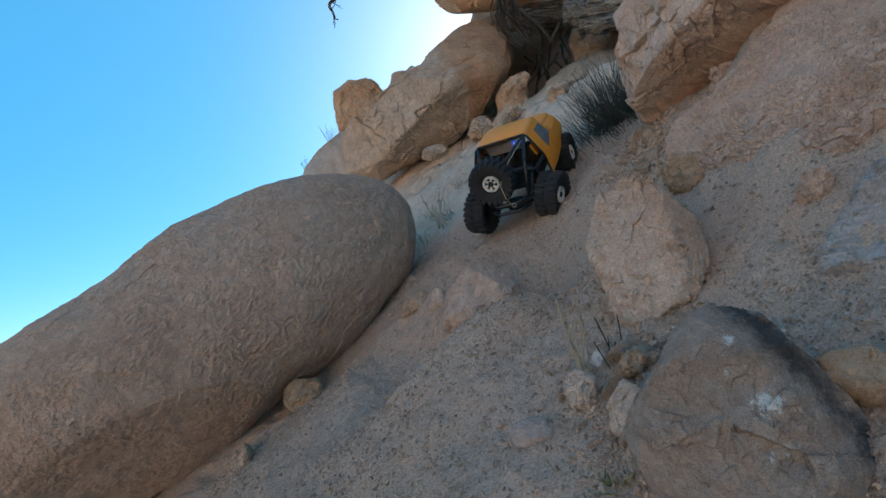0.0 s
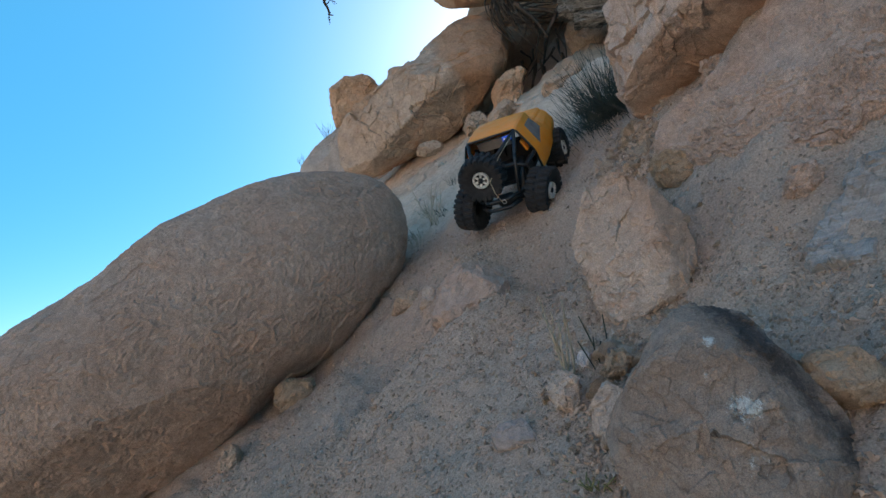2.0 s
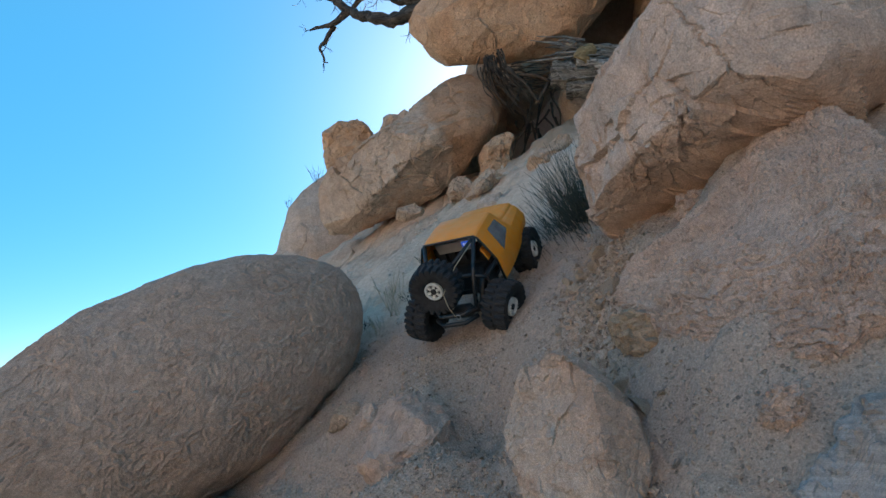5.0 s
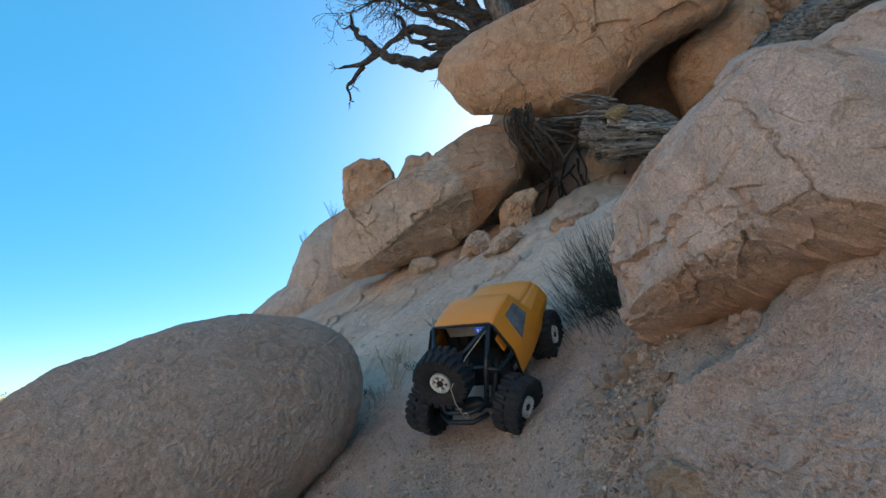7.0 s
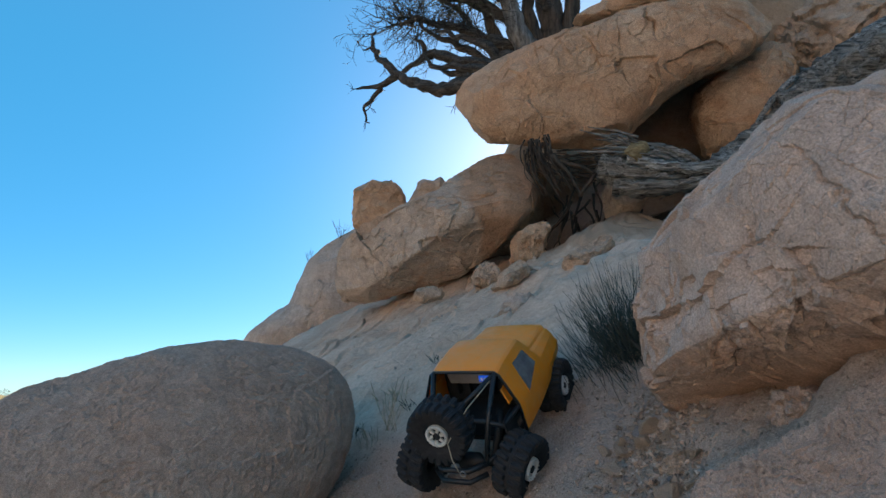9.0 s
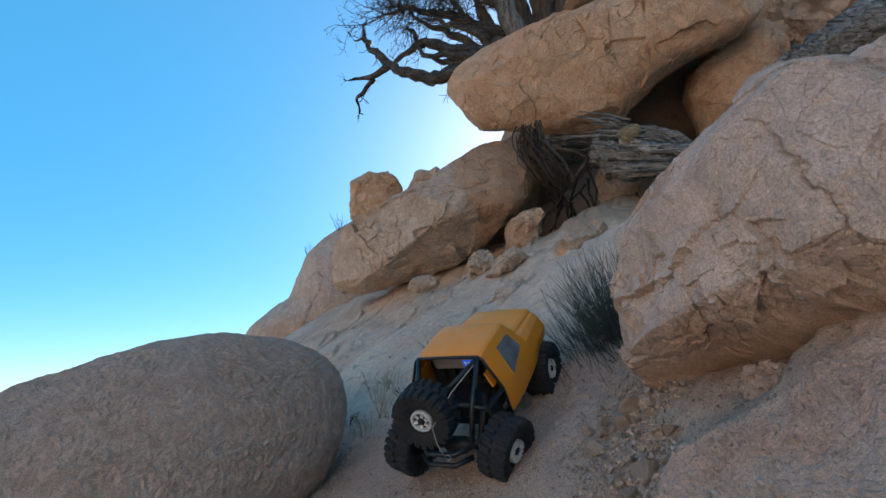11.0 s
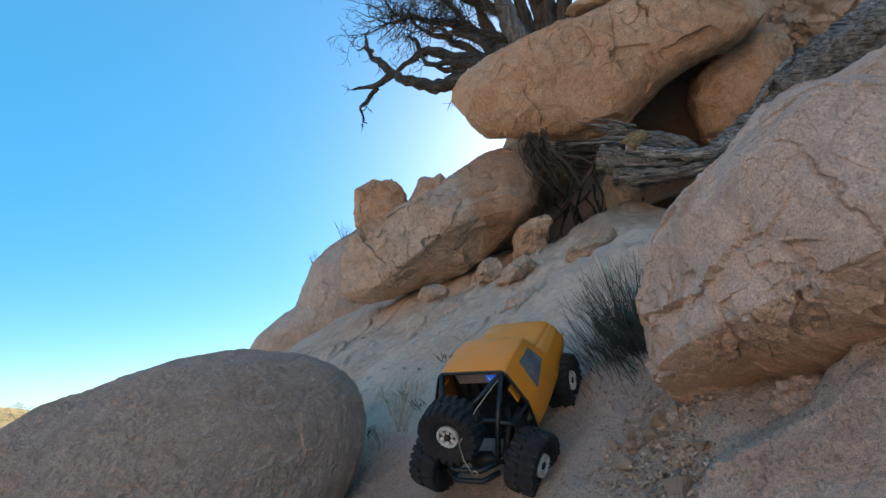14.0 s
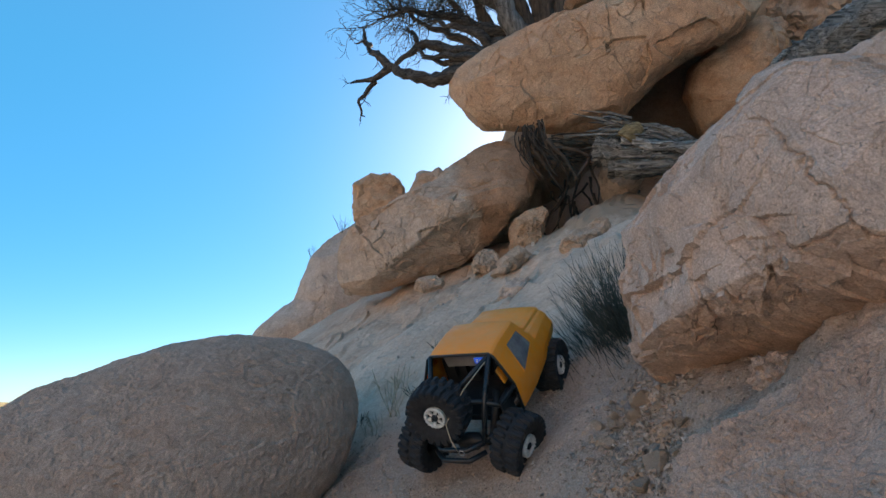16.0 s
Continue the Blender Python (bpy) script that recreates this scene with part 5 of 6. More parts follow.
def juniper():
    tree = tagged(new("juniper_tree"), "gnarled half-dead juniper tree growing above the jutting boulder", "tree")
    bm = bmesh.new()
    limb(bm, [(0.98, 4.55, 3.1), (0.92, 4.5, 3.64), (0.82, 4.5, 3.95), (0.76, 4.5, 4.25), (0.66, 4.5, 4.7)], 0.10, 0.055, 12, 0.02, 1)
    part("trunk", bm, GREY_WOOD, tree, "bare grey weathered trunk")
    for i, (pts, r) in enumerate((([(1.25, 4.75, 3.2), (1.20, 4.7, 3.9), (1.15, 4.7, 4.3), (1.2, 4.7, 5.0)], 0.14), ([(1.25, 4.65, 3.5), (1.33, 4.6, 4.2), (1.45, 4.6, 4.7)], 0.08), ([(1.06, 4.7, 3.2), (1.03, 4.66, 3.75), (0.96, 4.64, 4.2), (0.98, 4.6, 4.8)], 0.075), ([(0.93, 4.75, 3.3), (0.74, 4.72, 3.75), (0.62, 4.7, 4.15), (0.50, 4.66, 4.6)], 0.06))):
        bm = bmesh.new()
        limb(bm, pts, r, r * 0.6, 12, 0.02, i + 4)
        part("trunk", bm, DARK_BARK, tree, "dark shaggy bark trunk")
    limbs = (([(0.85, 4.45, 3.35), (0.48, 4.4, 3.34), (0.17, 4.48, 3.35), (-0.05, 4.57, 3.45), (-0.17, 4.65, 3.56), (-0.3, 4.73, 3.75), (-0.4, 4.82, 3.92), (-0.44, 4.9, 4.11)], 0.065, 0.012),
             ([(-0.15, 4.65, 3.58), (-0.36, 4.76, 3.52), (-0.54, 4.8, 3.53)], 0.03, 0.008),
             ([(-0.33, 4.76, 3.53), (-0.46, 4.83, 3.39), (-0.47, 4.85, 3.32), (-0.43, 4.85, 3.19)], 0.022, 0.005),
             ([(-0.40, 4.82, 3.9), (-0.48, 4.84, 3.98), (-0.55, 4.85, 4.0)], 0.014, 0.004),
             ([(0.80, 4.45, 3.5), (0.54, 4.4, 3.52), (0.27, 4.5, 3.62), (0.05, 4.6, 3.74), (-0.04, 4.7, 3.71), (-0.18, 4.8, 3.70)], 0.055, 0.014),
             ([(0.08, 4.6, 3.74), (0.0, 4.6, 3.86), (-0.06, 4.62, 3.95)], 0.022, 0.006),
             ([(0.88, 4.6, 3.75), (0.54, 4.6, 3.92), (0.25, 4.6, 4.03), (-0.04, 4.6, 4.09), (-0.23, 4.6, 4.03)], 0.05, 0.01),
             ([(0.80, 4.6, 4.05), (0.5, 4.6, 4.26), (0.16, 4.6, 4.32), (-0.19, 4.6, 4.37)], 0.05, 0.01),
             ([(0.75, 4.5, 4.2), (0.55, 4.3, 4.5), (0.3, 4.2, 4.7)], 0.05, 0.015),
             ([(1.15, 4.65, 4.2), (0.95, 4.4, 4.5), (0.8, 4.3, 4.8)], 0.05, 0.015),
             ([(0.85, 4.42, 3.42), (0.62, 4.36, 3.40), (0.40, 4.38, 3.44), (0.24, 4.42, 3.52), (0.12, 4.44, 3.50)], 0.05, 0.012),
             ([(0.90, 4.5, 3.62), (0.66, 4.42, 3.62), (0.50, 4.42, 3.74), (0.30, 4.46, 3.80), (0.14, 4.5, 3.92)], 0.05, 0.010),
             ([(0.88, 4.4, 3.30), (0.60, 4.34, 3.28), (0.38, 4.36, 3.22), (0.30, 4.36, 3.14)], 0.03, 0.006),
             ([(0.45, 4.42, 3.42), (0.30, 4.45, 3.45), (0.10, 4.5, 3.60), (0.02, 4.55, 3.62)], 0.03, 0.008))
    limbs += (([(0.70, 4.62, 3.85), (0.48, 4.6, 3.98), (0.30, 4.62, 4.22), (0.12, 4.62, 4.50)], 0.04, 0.010),
              ([(0.66, 4.6, 3.62), (0.44, 4.56, 3.74), (0.20, 4.56, 3.86), (0.02, 4.6, 4.02), (-0.12, 4.62, 4.22)], 0.035, 0.008))
    for i, (pts, a, b) in enumerate(limbs):
        bm = bmesh.new()
        limb(bm, pts, a, b, 11, 0.045, i * 3.1, 0.35)
        part("limb", bm, DEAD_WOOD, tree)
    rng = random.Random(11)
    bm = bmesh.new()
    for pts, a, b in limbs[6:10]:
        path = rounded_path(pts, 5)
        for p in path[3:]:
            for _ in range(3):
                twigs(bm, p, (rng.uniform(-1, 0.3), rng.uniform(-0.5, 0.5), rng.uniform(-0.6, 1)), rng.uniform(0.16, 0.36), 0.007, 3, rng, 0.1)
    for pts, a, b in limbs[:6] + limbs[10:]:
        path = rounded_path(pts, 4)
        for p in path[4::3]:
            twigs(bm, p, (rng.uniform(-1, 0.6), rng.uniform(-0.5, 0.5), rng.uniform(-1, 0.7)), rng.uniform(0.06, 0.12), 0.005, 1, rng, 0.2)
    tw = part("twig_mass", bm, TWIG, tree, "fine dark bare twigs")
    tagged(tw, kind="stuff")
    verts, faces = [], []
    for _ in range(2400):
        c = rng.choice(((0.55, 4.55, 4.45, 0.34), (0.2, 4.55, 4.35, 0.24), (0.95, 4.55, 4.35, 0.36), (1.2, 4.6, 4.7, 0.4), (0.72, 4.5, 4.8, 0.4), (0.4, 4.5, 4.15, 0.16)))
        p = Vector(c[:3]) + Vector((rng.gauss(0, 1), rng.gauss(0, 1), rng.gauss(0, 1))) * c[3] * 0.5
        if noise.noise(p * 6) < 0.02:
            continue
        d = Vector((rng.uniform(-1, 1), rng.uniform(-1, 1), rng.uniform(-0.4, 1))).normalized() * rng.uniform(0.012, 0.028)
        w = d.orthogonal().normalized() * 0.0035
        u = d.cross(w).normalized() * 0.0035
        k = len(verts)
        verts += [p + w, p - w, p + d * 0.6 + u, p + d * 0.6 - u, p + d]
        faces += [(k, k + 2, k + 4), (k + 2, k + 1, k + 4), (k + 1, k + 3, k + 4), (k + 3, k, k + 4), (k, k + 1, k + 2), (k, k + 3, k + 1)]
    leaves = mesh_object("crown", [tuple(v) for v in verts], faces, plain("juniper_leaf", (0.055, 0.065, 0.028), 0.8, 0, 0.4), tree, False, "sparse dark green scale leaves")
    tagged(leaves, kind="stuff")


juniper()


def limbs_of(bm, pts, a, b, seed):
    limb(bm, pts, a, b, 22, 0.015, seed, 0.45)
    return bm


def long_root():
    root = tagged(new("exposed_root"), "long grey weathered juniper root lying along the boulders", "root")
    bm = bmesh.new()
    part("root_stem", limbs_of(bm, [(2.16, 3.30, 2.47), (2.28, 3.28, 2.54), (2.41, 3.27, 2.64), (2.61, 3.25, 2.75), (2.88, 3.23, 2.89), (3.27, 3.20, 3.03)], 0.10, 0.14, 2), ROOT_WOOD, root, "twisted grey root")
    strands = (([(1.12, 3.42, 2.18), (1.26, 3.38, 2.13), (1.47, 3.36, 2.10), (1.66, 3.36, 2.11), (1.81, 3.36, 2.19), (1.92, 3.34, 2.28)], 0.075, 0.045, ROOT_WOOD), ([(1.18, 3.38, 2.06), (1.34, 3.34, 2.03), (1.55, 3.33, 2.04), (1.73, 3.34, 2.11)], 0.05, 0.03, ROOT_WOOD), ([(1.24, 3.42, 2.25), (1.41, 3.40, 2.29), (1.56, 3.38, 2.25), (1.70, 3.36, 2.16)], 0.03, 0.03, ROOT_WOOD),
               ([(1.70, 3.36, 2.14), (1.86, 3.35, 2.24), (2.03, 3.34, 2.37), (2.19, 3.31, 2.47), (2.28, 3.29, 2.53)], 0.04, 0.06, ROOT_WOOD), ([(2.25, 3.34, 2.58), (2.41, 3.30, 2.71), (2.66, 3.28, 2.88), (2.92, 3.26, 3.00)], 0.05, 0.09, SILVER_WOOD), ([(2.16, 3.26, 2.41), (2.34, 3.24, 2.50), (2.56, 3.22, 2.63), (2.82, 3.20, 2.74)], 0.045, 0.08, ROOT_WOOD),
               ([(1.26, 3.34, 2.20), (1.40, 3.31, 2.14), (1.58, 3.30, 2.12), (1.74, 3.31, 2.16), (1.90, 3.32, 2.26)], 0.038, 0.03, SILVER_WOOD), ([(2.00, 3.30, 2.40), (2.07, 3.29, 2.51), (2.17, 3.29, 2.62), (2.26, 3.30, 2.70)], 0.012, 0.016, SILVER_WOOD))
    for k, (pts, a, b, mat) in enumerate(strands):
        part("root_strand", limbs_of(bmesh.new(), pts, a, b, k + 5), mat, root, "silvery weathered strand" if mat is SILVER_WOOD else "")
    stub = bmesh.new()
    limb(stub, [(1.27, 3.34, 2.20), (1.31, 3.33, 2.24), (1.36, 3.34, 2.27)], 0.060, 0.042, 14, 0.004, 1, 0.16)
    part("broken_end", stub, wood_material("fresh_wood", (0.16, 0.10, 0.045), (0.40, 0.29, 0.15), 2.0, (0.10, 1.0, 1.0)), root, "broken end of pale yellow wood")
    rng = random.Random(3)
    for k in range(60):
        bm = bmesh.new()
        a = Vector((rng.uniform(1.25, 1.75), 3.36 + rng.uniform(-0.03, 0.06), 0))
        a.z = 2.30 - 0.42 * (a.x - 1.25) + rng.uniform(-0.06, 0.08)
        d = Vector((rng.uniform(-0.36, -0.12), rng.uniform(-0.06, 0.02), rng.uniform(-0.10, 0.10)))
        limb(bm, [a, a + d * 0.5 + Vector((0, 0, 0.01)), a + d], rng.uniform(0.008, 0.016), 0.003, 5, 0.008, k)
        part("splinter", bm, SILVER_WOOD if k % 3 == 0 else ROOT_WOOD, root)


long_root()


def bark_strips():
    """Shredded bark and dead sticks that hang under the jutting boulder."""
    mat = tagged(new("bark_tangle"), "tangle of dead juniper bark and sticks hanging under the boulder", "dead wood")
    rng = random.Random(9)
    for k in range(38):
        bm = bmesh.new()
        a = Vector((rng.uniform(0.70, 0.86), rng.uniform(3.50, 3.62), rng.uniform(2.34, 2.44)))
        f = rng.uniform(0, 1)
        b = a + Vector((0.02 + 0.14 * f + rng.uniform(-0.02, 0.02), rng.uniform(-0.05, 0.02), -rng.uniform(0.16, 0.30) - 0.22 * f * rng.random()))
        limb(bm, [a, (a + b) / 2 + Vector((-0.025 + rng.uniform(-0.03, 0.03), 0, rng.uniform(-0.02, 0.02))), b], rng.uniform(0.003, 0.010), 0.002, 5, 0.02, k)
        part("bark_strip", bm, DARK_BARK, mat)
    for k in range(18):
        bm = bmesh.new()
        a = Vector((rng.uniform(0.80, 0.92), rng.uniform(3.52, 3.75), rng.uniform(2.27, 2.38)))
        b = a + Vector((rng.uniform(0.25, 0.42), rng.uniform(-0.05, 0.05), rng.uniform(-0.14, 0.04)))
        limb(bm, [a, (a + b) / 2 + Vector((0, 0, rng.uniform(-0.02, 0.03))), b], rng.uniform(0.004, 0.011), 0.003, 5, 0.02, k)
        part("stick", bm, DARK_BARK, mat)
    for k in range(30):
        bm = bmesh.new()
        a = Vector((rng.uniform(0.95, 1.6), rng.uniform(3.95, 4.7), rng.uniform(2.1, 2.5)))
        b = a + Vector((rng.uniform(-0.16, 0.2), rng.uniform(-0.1, 0.1), rng.uniform(-0.42, -0.1)))
        limb(bm, [a, (a + b) / 2 + Vector((rng.uniform(-0.04, 0.04), 0, 0)), b], rng.uniform(0.006, 0.018), 0.003, 5, 0.02, k)
        part("stick", bm, DARK_BARK, mat)
    for a, b in (((0.86, 3.5, 2.30), (1.02, 3.46, 2.02)), ((1.14, 3.5, 2.22), (1.00, 3.47, 2.03)), ((0.92, 3.52, 2.26), (1.12, 3.48, 2.16)), ((1.12, 3.5, 2.28), (1.22, 3.42, 2.08))):
        bm = bmesh.new()
        a, b = Vector(a), Vector(b)
        limb(bm, [a, (a + b) / 2 + Vector((0.01, 0, 0.01)), b], 0.016, 0.008, 6, 0.012, a.x * 9)
        part("stick", bm, DARK_BARK, mat)


bark_strips()


# ---- plants ----
STEM = plain("dark_stem", (0.045, 0.048, 0.035), 0.8, 0, 0.5, 40)
STRAW = plain("dry_straw", (0.36, 0.29, 0.20), 0.85, 0, 0.3)


def spiky_shrub():
    shrub = tagged(new("spiky_shrub"), "dark spiky leafless shrub growing beside the leaning boulder", "shrub")
    rng = random.Random(21)
    bm = bmesh.new()
    for k in range(1700):
        r = rng.random()
        base = Vector((0.80 + rng.gauss(0, 0.04), 1.93 + rng.gauss(0, 0.05), 0.78 + rng.uniform(-0.08, 0.20)))
        d = Vector((rng.gauss(-0.42, 0.45), rng.gauss(-0.15, 0.35), rng.uniform(0.4, 1.0))).normalized()
        length = rng.uniform(0.12, 0.33)
        mid = base + d * length * 0.55
        tip = base + (d + Vector((0.12 * rng.gauss(0, 1) + 0.05, 0.1 * rng.gauss(0, 1), 0.18))).normalized() * length
        tube_between(bm, [base, mid, tip], [0.0014, 0.0010, 0.0005], 3)
    tagged(part("brush", bm, STEM, shrub, "hundreds of thin dark stems"), kind="stuff")
    bm = bmesh.new()
    for k in range(7):
        a = Vector((0.765 + rng.gauss(0, 0.02), 1.93 + rng.gauss(0, 0.02), 0.78))
        limb(bm, [a, a + Vector((rng.gauss(0, 0.05), rng.gauss(0, 0.05), 0.12)), a + Vector((rng.gauss(-0.03, 0.08), rng.gauss(0, 0.06), 0.28))], 0.010, 0.004, 5, 0.01, k)
    part("stock", bm, DARK_BARK, shrub, "woody dark stock")


spiky_shrub()


def dry_stalks(name, label, x, y, z, stalks, height, lean, seed, mat):
    plant = tagged(new(name), label, "dry plant")
    plant.location = (x, y, z)
    rng = random.Random(seed)
    for k in range(stalks):
        bm = bmesh.new()
        a = Vector((rng.uniform(-1, 1) * lean * 0.3, rng.uniform(-1, 1) * lean * 0.3, -0.02))
        b = a + Vector((rng.uniform(-1, 1) * lean, rng.uniform(-1, 1) * lean, height * rng.uniform(0.55, 1.0)))
        tube_between(bm, rounded_path([a, (a * 0.5 + b * 0.5) + Vector((rng.uniform(-1, 1), 0, 0)) * lean * 0.25, b], 4), [0.0016 * max(height / 0.2, 0.5)] * 5 + [0.0012] * 3 + [0.0008], 5)
        if rng.random() < 0.6:
            twigs(bm, a.lerp(b, 0.6), (rng.uniform(-1, 1), 0, 1), height * 0.2, 0.0012, 0, rng)
        part("stalk", bm, mat, plant)
    return plant


dry_stalks("dry_plant", "thin dry stalks standing in the rubble", 0.21, 0.935, 0.28, 5, 0.21, 0.03, 1, STRAW)
dry_stalks("dry_plant", "dark dead stalks leaning in the rubble", 0.255, 0.93, 0.31, 4, 0.12, 0.03, 2, STEM)
dry_stalks("grass_tuft", "low tuft of half-dry grass in the gravel", 0.185, 0.75, 0.20, 26, 0.045, 0.04, 3, plain("dry_grass", (0.20, 0.19, 0.09), 0.85, 0, 0.4))
dry_stalks("dry_plant", "sparse dry twiggy plant on the pale slope", 0.06, 2.2, 0.80, 9, 0.16, 0.06, 4, STRAW)
for px, py, n, h, seed in ((-0.10, 2.42, 10, 0.07, 7), (0.05, 2.55, 12, 0.06, 8), (0.20, 2.62, 9, 0.06, 9), (-0.02, 2.30, 8, 0.10, 10), (0.12, 2.38, 10, 0.05, 11)):
    dry_stalks("dry_plant", "small dead twiggy tuft on the pale slope", px, py, float(ground_height(np.array([px]), np.array([py]))[0]), n, h, 0.05, seed, STEM if seed % 2 else STRAW)
dry_stalks("ridge_plant", "small twiggy plant on the ridge line", -1.2, 6.1, 2.30, 6, 0.18, 0.05, 5, STEM)
dry_stalks("ridge_plant", "small leafless bush beside the ridge boulder", -0.86, 6.1, 2.56, 14, 0.22, 0.09, 6, STEM)


# ---- far trees ----
# dark green paled to blue-grey: distance haze is mixed into the colour
HAZED_NEEDLES = plain("hazed_needles", (0.15, 0.185, 0.18), 0.85, 0, 0.4, 3.0)


def tufts(rng, centre, size, count, shape):
    """Small leafy triangles strewn round a centre; shape gives the half width at each height, 0 to 1."""
    verts, faces = [], []
    for _ in range(count):
        h = rng.random()
        a, w = rng.uniform(0, math.tau), shape(h) * size * math.sqrt(rng.random())
        p = Vector(centre) + Vector((w * math.cos(a), w * math.sin(a), h * size))
        d = Vector((rng.gauss(0, 1), rng.gauss(0, 1), rng.gauss(0, 0.6))).normalized() * size * 0.09
        e = d.orthogonal().normalized() * size * 0.035
        k = len(verts)
        verts += [tuple(p - d), tuple(p + e), tuple(p + d), tuple(p - e + Vector((0, 0, size * 0.03)))]
        faces += [(k, k + 1, k + 2), (k, k + 2, k + 3)]
    return verts, faces


def far_conifer(x, y, z, size, seed):
    tree = tagged(new("conifer"), "dark slender conifer on the far rise", "tree", "far conifers")
    rng = random.Random(seed)
    bm = bmesh.new()
    tube_between(bm, [(x, y, z - 0.6), (x, y, z + size * 0.5), (x + 0.05, y, z + size)], [size * 0.03, size * 0.02, size * 0.005], 6)
    part("trunk", bm, DARK_BARK, tree)
    v, f = tufts(rng, (x, y, z + 0.08 * size), size * 0.95, 170, lambda h: (0.36 * (1 - h) + 0.02) * (0.6 + 0.5 * math.sin(h * 38) ** 2))
    tagged(mesh_object("crown", v, f, HAZED_NEEDLES, tree, False), kind="stuff")


def height_on(v, x, y):
    return float(v[np.argmin((v[:, 0] - x) ** 2 + (v[:, 1] - y) ** 2), 2])


for k, (dx, size) in enumerate(((0.0, 5.2), (1.6, 4.6), (6.6, 5.0), (-7.4, 2.2))):
    far_conifer(-62.0 + dx, 138.0, height_on(hill_b, -62.0 + dx, 138.0), size, k)
rng = random.Random(77)
verts, faces = [], []
for k in range(150):
    v = hill_a if k < 120 else hill_b
    cx, cy, r = (-85.0, 105.0, 15.0) if k < 120 else (-57.0, 139.0, 6.0)
    x, y = cx + rng.gauss(0, 0.7) * r, cy + rng.uniform(-1.0, 0.6) * r
    a, b = tufts(rng, (x, y, height_on(v, x, y) - 0.15), rng.uniform(0.5, 1.5), 40, lambda h: 0.6 * math.sqrt(max(1 - h * h, 0.0)))
    faces += [tuple(i + len(verts) for i in q) for q in b]
    verts += a
tagged(mesh_object("far_scrub", verts, faces, HAZED_NEEDLES, None, False), "scattered dark scrub on the far hills", "shrubs", kind="stuff")


# ---- loose stones and gravel ----
def stone_mesh(seed, n=6, flat=0.7):
    rng = random.Random(seed)
    d, q = cube_sphere(n)
    v = d * np.array([1.0, rng.uniform(0.65, 0.95), flat * rng.uniform(0.5, 1.0)])
    for _ in range(9):
        nn = np.array([rng.gauss(0, 1) for _ in range(3)])
        nn /= np.linalg.norm(nn)
        over = v @ nn - rng.uniform(0.20, 0.46)
        v = v - nn * np.where(over > 0, over, 0)[:, None]
    v = v + normals_of(v, q) * (0.045 * fbm(v * 3.0 + seed * 5.0, 3))[:, None]
    return v, q


LOOSE = [rock_material("loose_stone_tan", (0.44, 0.32, 0.235), (0.50, 0.39, 0.30), (0.38, 0.26, 0.18), 0.1, 0.4),
         rock_material("loose_stone_pale", (0.50, 0.41, 0.33), (0.56, 0.47, 0.40), (0.44, 0.33, 0.25), 0.1, 0.4), STONE_GREY]
shapes = []
for i in range(9):
    v, q = stone_mesh(i + 1)
    me = bpy.data.meshes.new("stone")
    me.from_pydata(v.tolist(), [], q.tolist())
    me.materials.append(LOOSE[(0, 0, 1, 0, 2, 0, 0, 1, 1)[i]])
    shapes.append(me)

rng = random.Random(31)
spots = []
for _ in range(300):
    kind = rng.random()
    if kind < 0.12:                     # shards under the chipped boulder
        y, x = rng.uniform(0.72, 1.0), rng.uniform(0.16, 0.30)
        s = rng.choice((0.005, 0.007, 0.009, 0.012))
    elif kind < 0.56:                     # rubble at the foot of the bank
        y = rng.uniform(0.75, 1.65)
        x = 0.27 + 0.52 * (y - 0.8) + rng.gauss(0, 0.05)
        s = rng.choice((0.009, 0.012, 0.016, 0.020, 0.026, 0.034))
    elif kind < 0.78:                   # the gravel chute
        y = rng.uniform(0.7, 2.0)
        x = rng.uniform(-0.45, 0.35) + 0.1 * (y - 1)
        s = rng.choice((0.005, 0.006, 0.008, 0.012))
    elif kind < 0.9:                    # the pale slope under the boulders
        y = rng.uniform(2.3, 4.0)
        x = rng.uniform(-0.1, 0.5) + 0.25 * (y - 2.3)
        s = rng.choice((0.010, 0.014, 0.018, 0.026))
    else:                               # the bank
        y = rng.uniform(0.7, 1.5)
        x = rng.uniform(0.5, 0.8)
        s = rng.choice((0.005, 0.008, 0.012))
    spots.append((x, y, s * rng.uniform(0.8, 1.3)))
heights = ground_height(np.array([a for a, b, c in spots]), np.array([b for a, b, c in spots]))
for (x, y, s), z in zip(spots, heights):
    ob = new("stone", rng.choice(shapes))
    ob.location, ob.scale = (x, y, z + 0.15 * s), (s, s, s)
    ob.rotation_euler = (rng.uniform(-0.5, 0.8), rng.uniform(-0.6, 0.4), rng.uniform(0, 6.28))
    tagged(ob, "loose broken sandstone stone on the gravel slope", "stone", "loose stones on the slope")


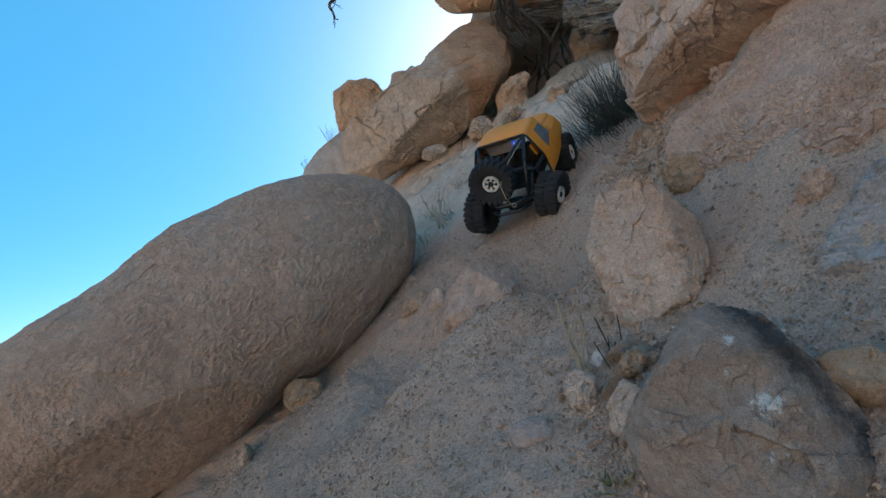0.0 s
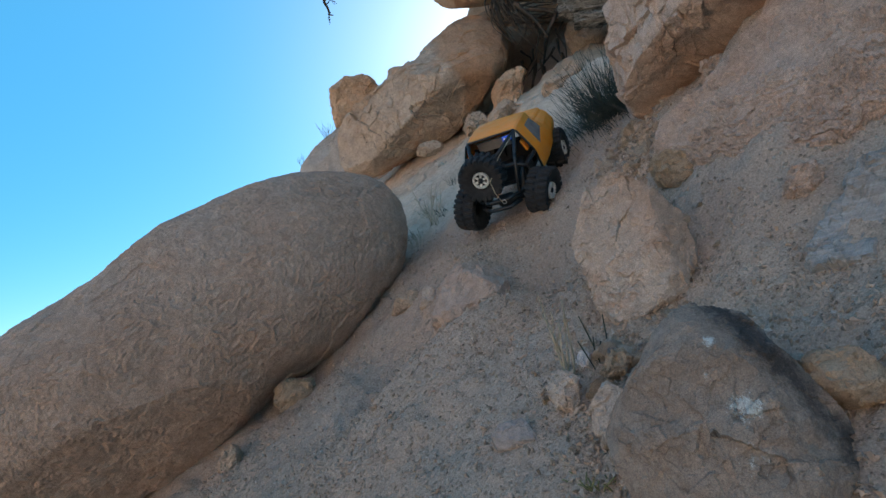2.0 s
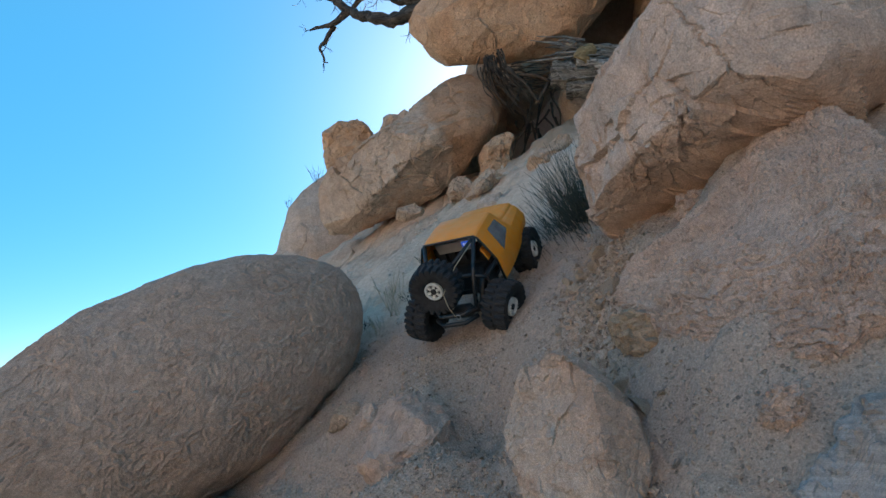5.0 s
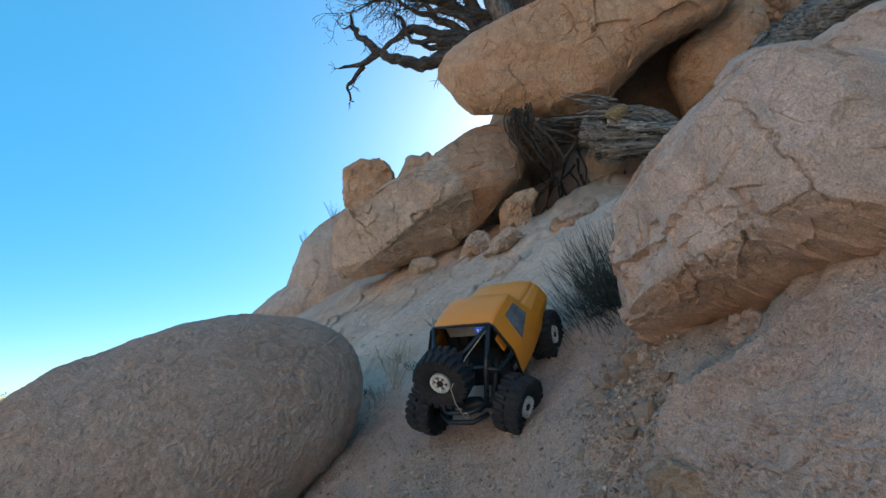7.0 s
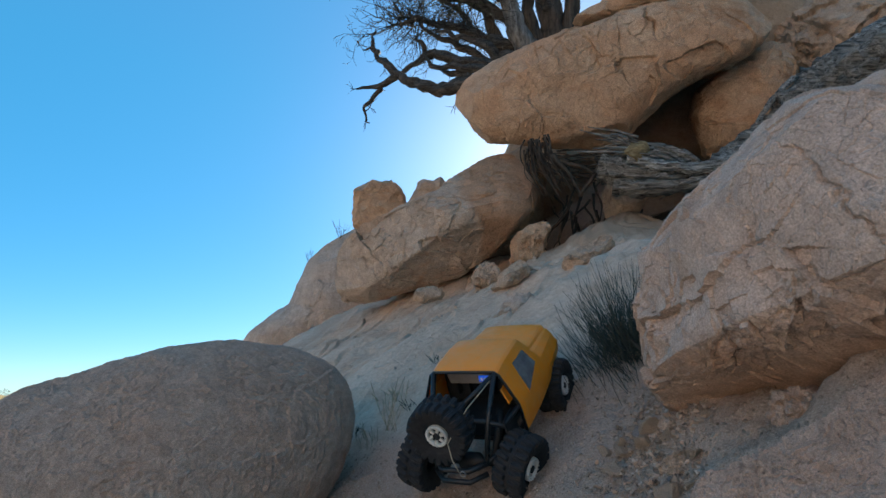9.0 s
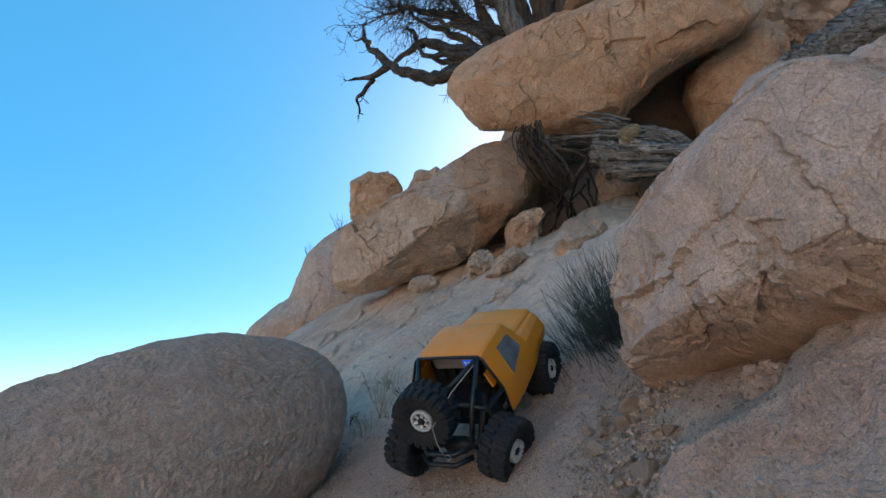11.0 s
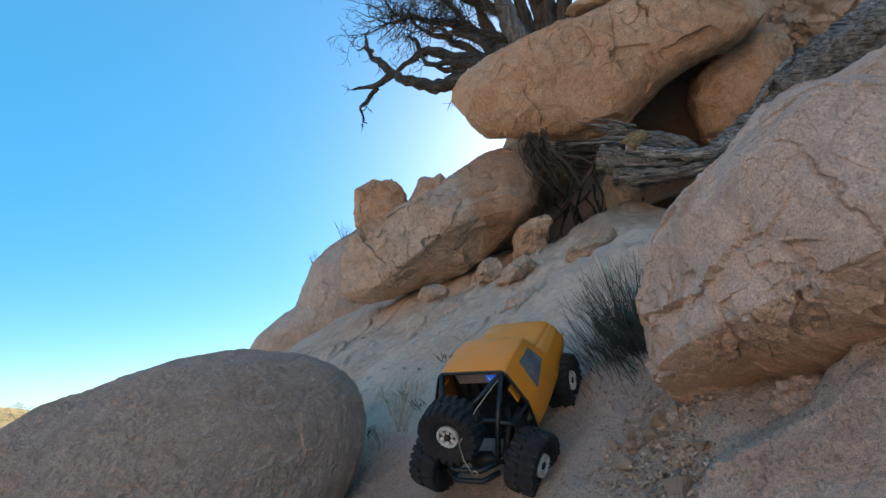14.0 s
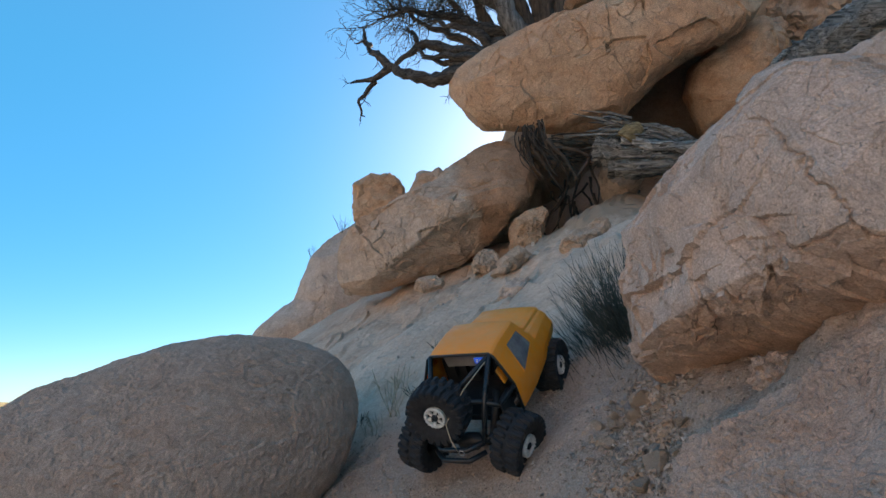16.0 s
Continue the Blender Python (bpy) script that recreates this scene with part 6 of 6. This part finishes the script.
def gravel_material():
    """Angular pebbles, each of its own shade from white over tan to dark brown."""
    m = Nodes("gravel_pebbles")
    own = m.tree.nodes.new("ShaderNodeNewGeometry").outputs["Random Per Island"]
    c = m.ramp(own, (0.0, (0.20, 0.145, 0.11)), (0.12, (0.34, 0.245, 0.185)), (0.5, (0.43, 0.318, 0.245)), (0.95, (0.48, 0.37, 0.295)), (1.0, (0.58, 0.50, 0.43)))
    grain = m.noise(500.0, 3, 0.7)
    c = m.mix(1.0, c, m.ramp(grain, (0.3, 0.8), (0.7, 1.2)), "MULTIPLY")
    return m.done(c, 0.92, 0.0, m.bump(grain, 0.5, 0.001), 0.15)


v0, q0 = stone_mesh(50, 1, 1.0)
xs, ys, ss = [], [], []
for _ in range(120000):
    y = 0.5 + 1.8 * rng.random() ** 1.5
    x = rng.uniform(-0.7, 0.8)
    keep = 0.9 * noise.noise(Vector((x * 3, y * 3, 4))) + 0.28 + (0.4 if abs(x - 0.25 - 0.52 * (y - 0.8)) < 0.10 else 0) - (0.25 if x > 0.55 else 0)
    if rng.random() < keep:
        xs.append(x), ys.append(y), ss.append(rng.choice((0.0018, 0.002, 0.0024, 0.0028, 0.0032, 0.0036, 0.0042, 0.005, 0.006, 0.008)))
for _ in range(1600):                   # coarser shards along the foot of the bank
    y = rng.uniform(0.7, 1.7)
    xs.append(0.25 + 0.52 * (y - 0.8) + rng.gauss(0, 0.06)), ys.append(y), ss.append(rng.choice((0.004, 0.005, 0.006, 0.008, 0.010)))
for _ in range(500):                    # broken pieces in the gutter under the leaning boulder
    y = rng.uniform(0.95, 1.65)
    xs.append(0.27 + 0.50 * (y - 0.8) + rng.gauss(0, 0.045)), ys.append(y), ss.append(rng.choice((0.006, 0.008, 0.010, 0.013)))
zs = ground_height(np.array(xs), np.array(ys))
gen = np.random.RandomState(4)
turn = np.linalg.qr(gen.normal(size=(len(xs), 3, 3)))[0] * (np.array(ss)[:, None, None] * gen.uniform(0.75, 1.25, size=(len(xs), 1, 3)))
centre = np.stack([np.array(xs), np.array(ys), zs + 0.6 * np.array(ss)], 1)
verts = (np.einsum("vk,nik->nvi", v0, turn) + centre[:, None, :]).reshape(-1, 3)
faces = (q0[None] + len(v0) * np.arange(len(xs))[:, None, None]).reshape(-1, 4)
gravel = mesh_object("gravel", verts, faces, gravel_material(), None, False)
tagged(gravel, "fine angular sandstone gravel strewn over the slope", "gravel", kind="stuff")
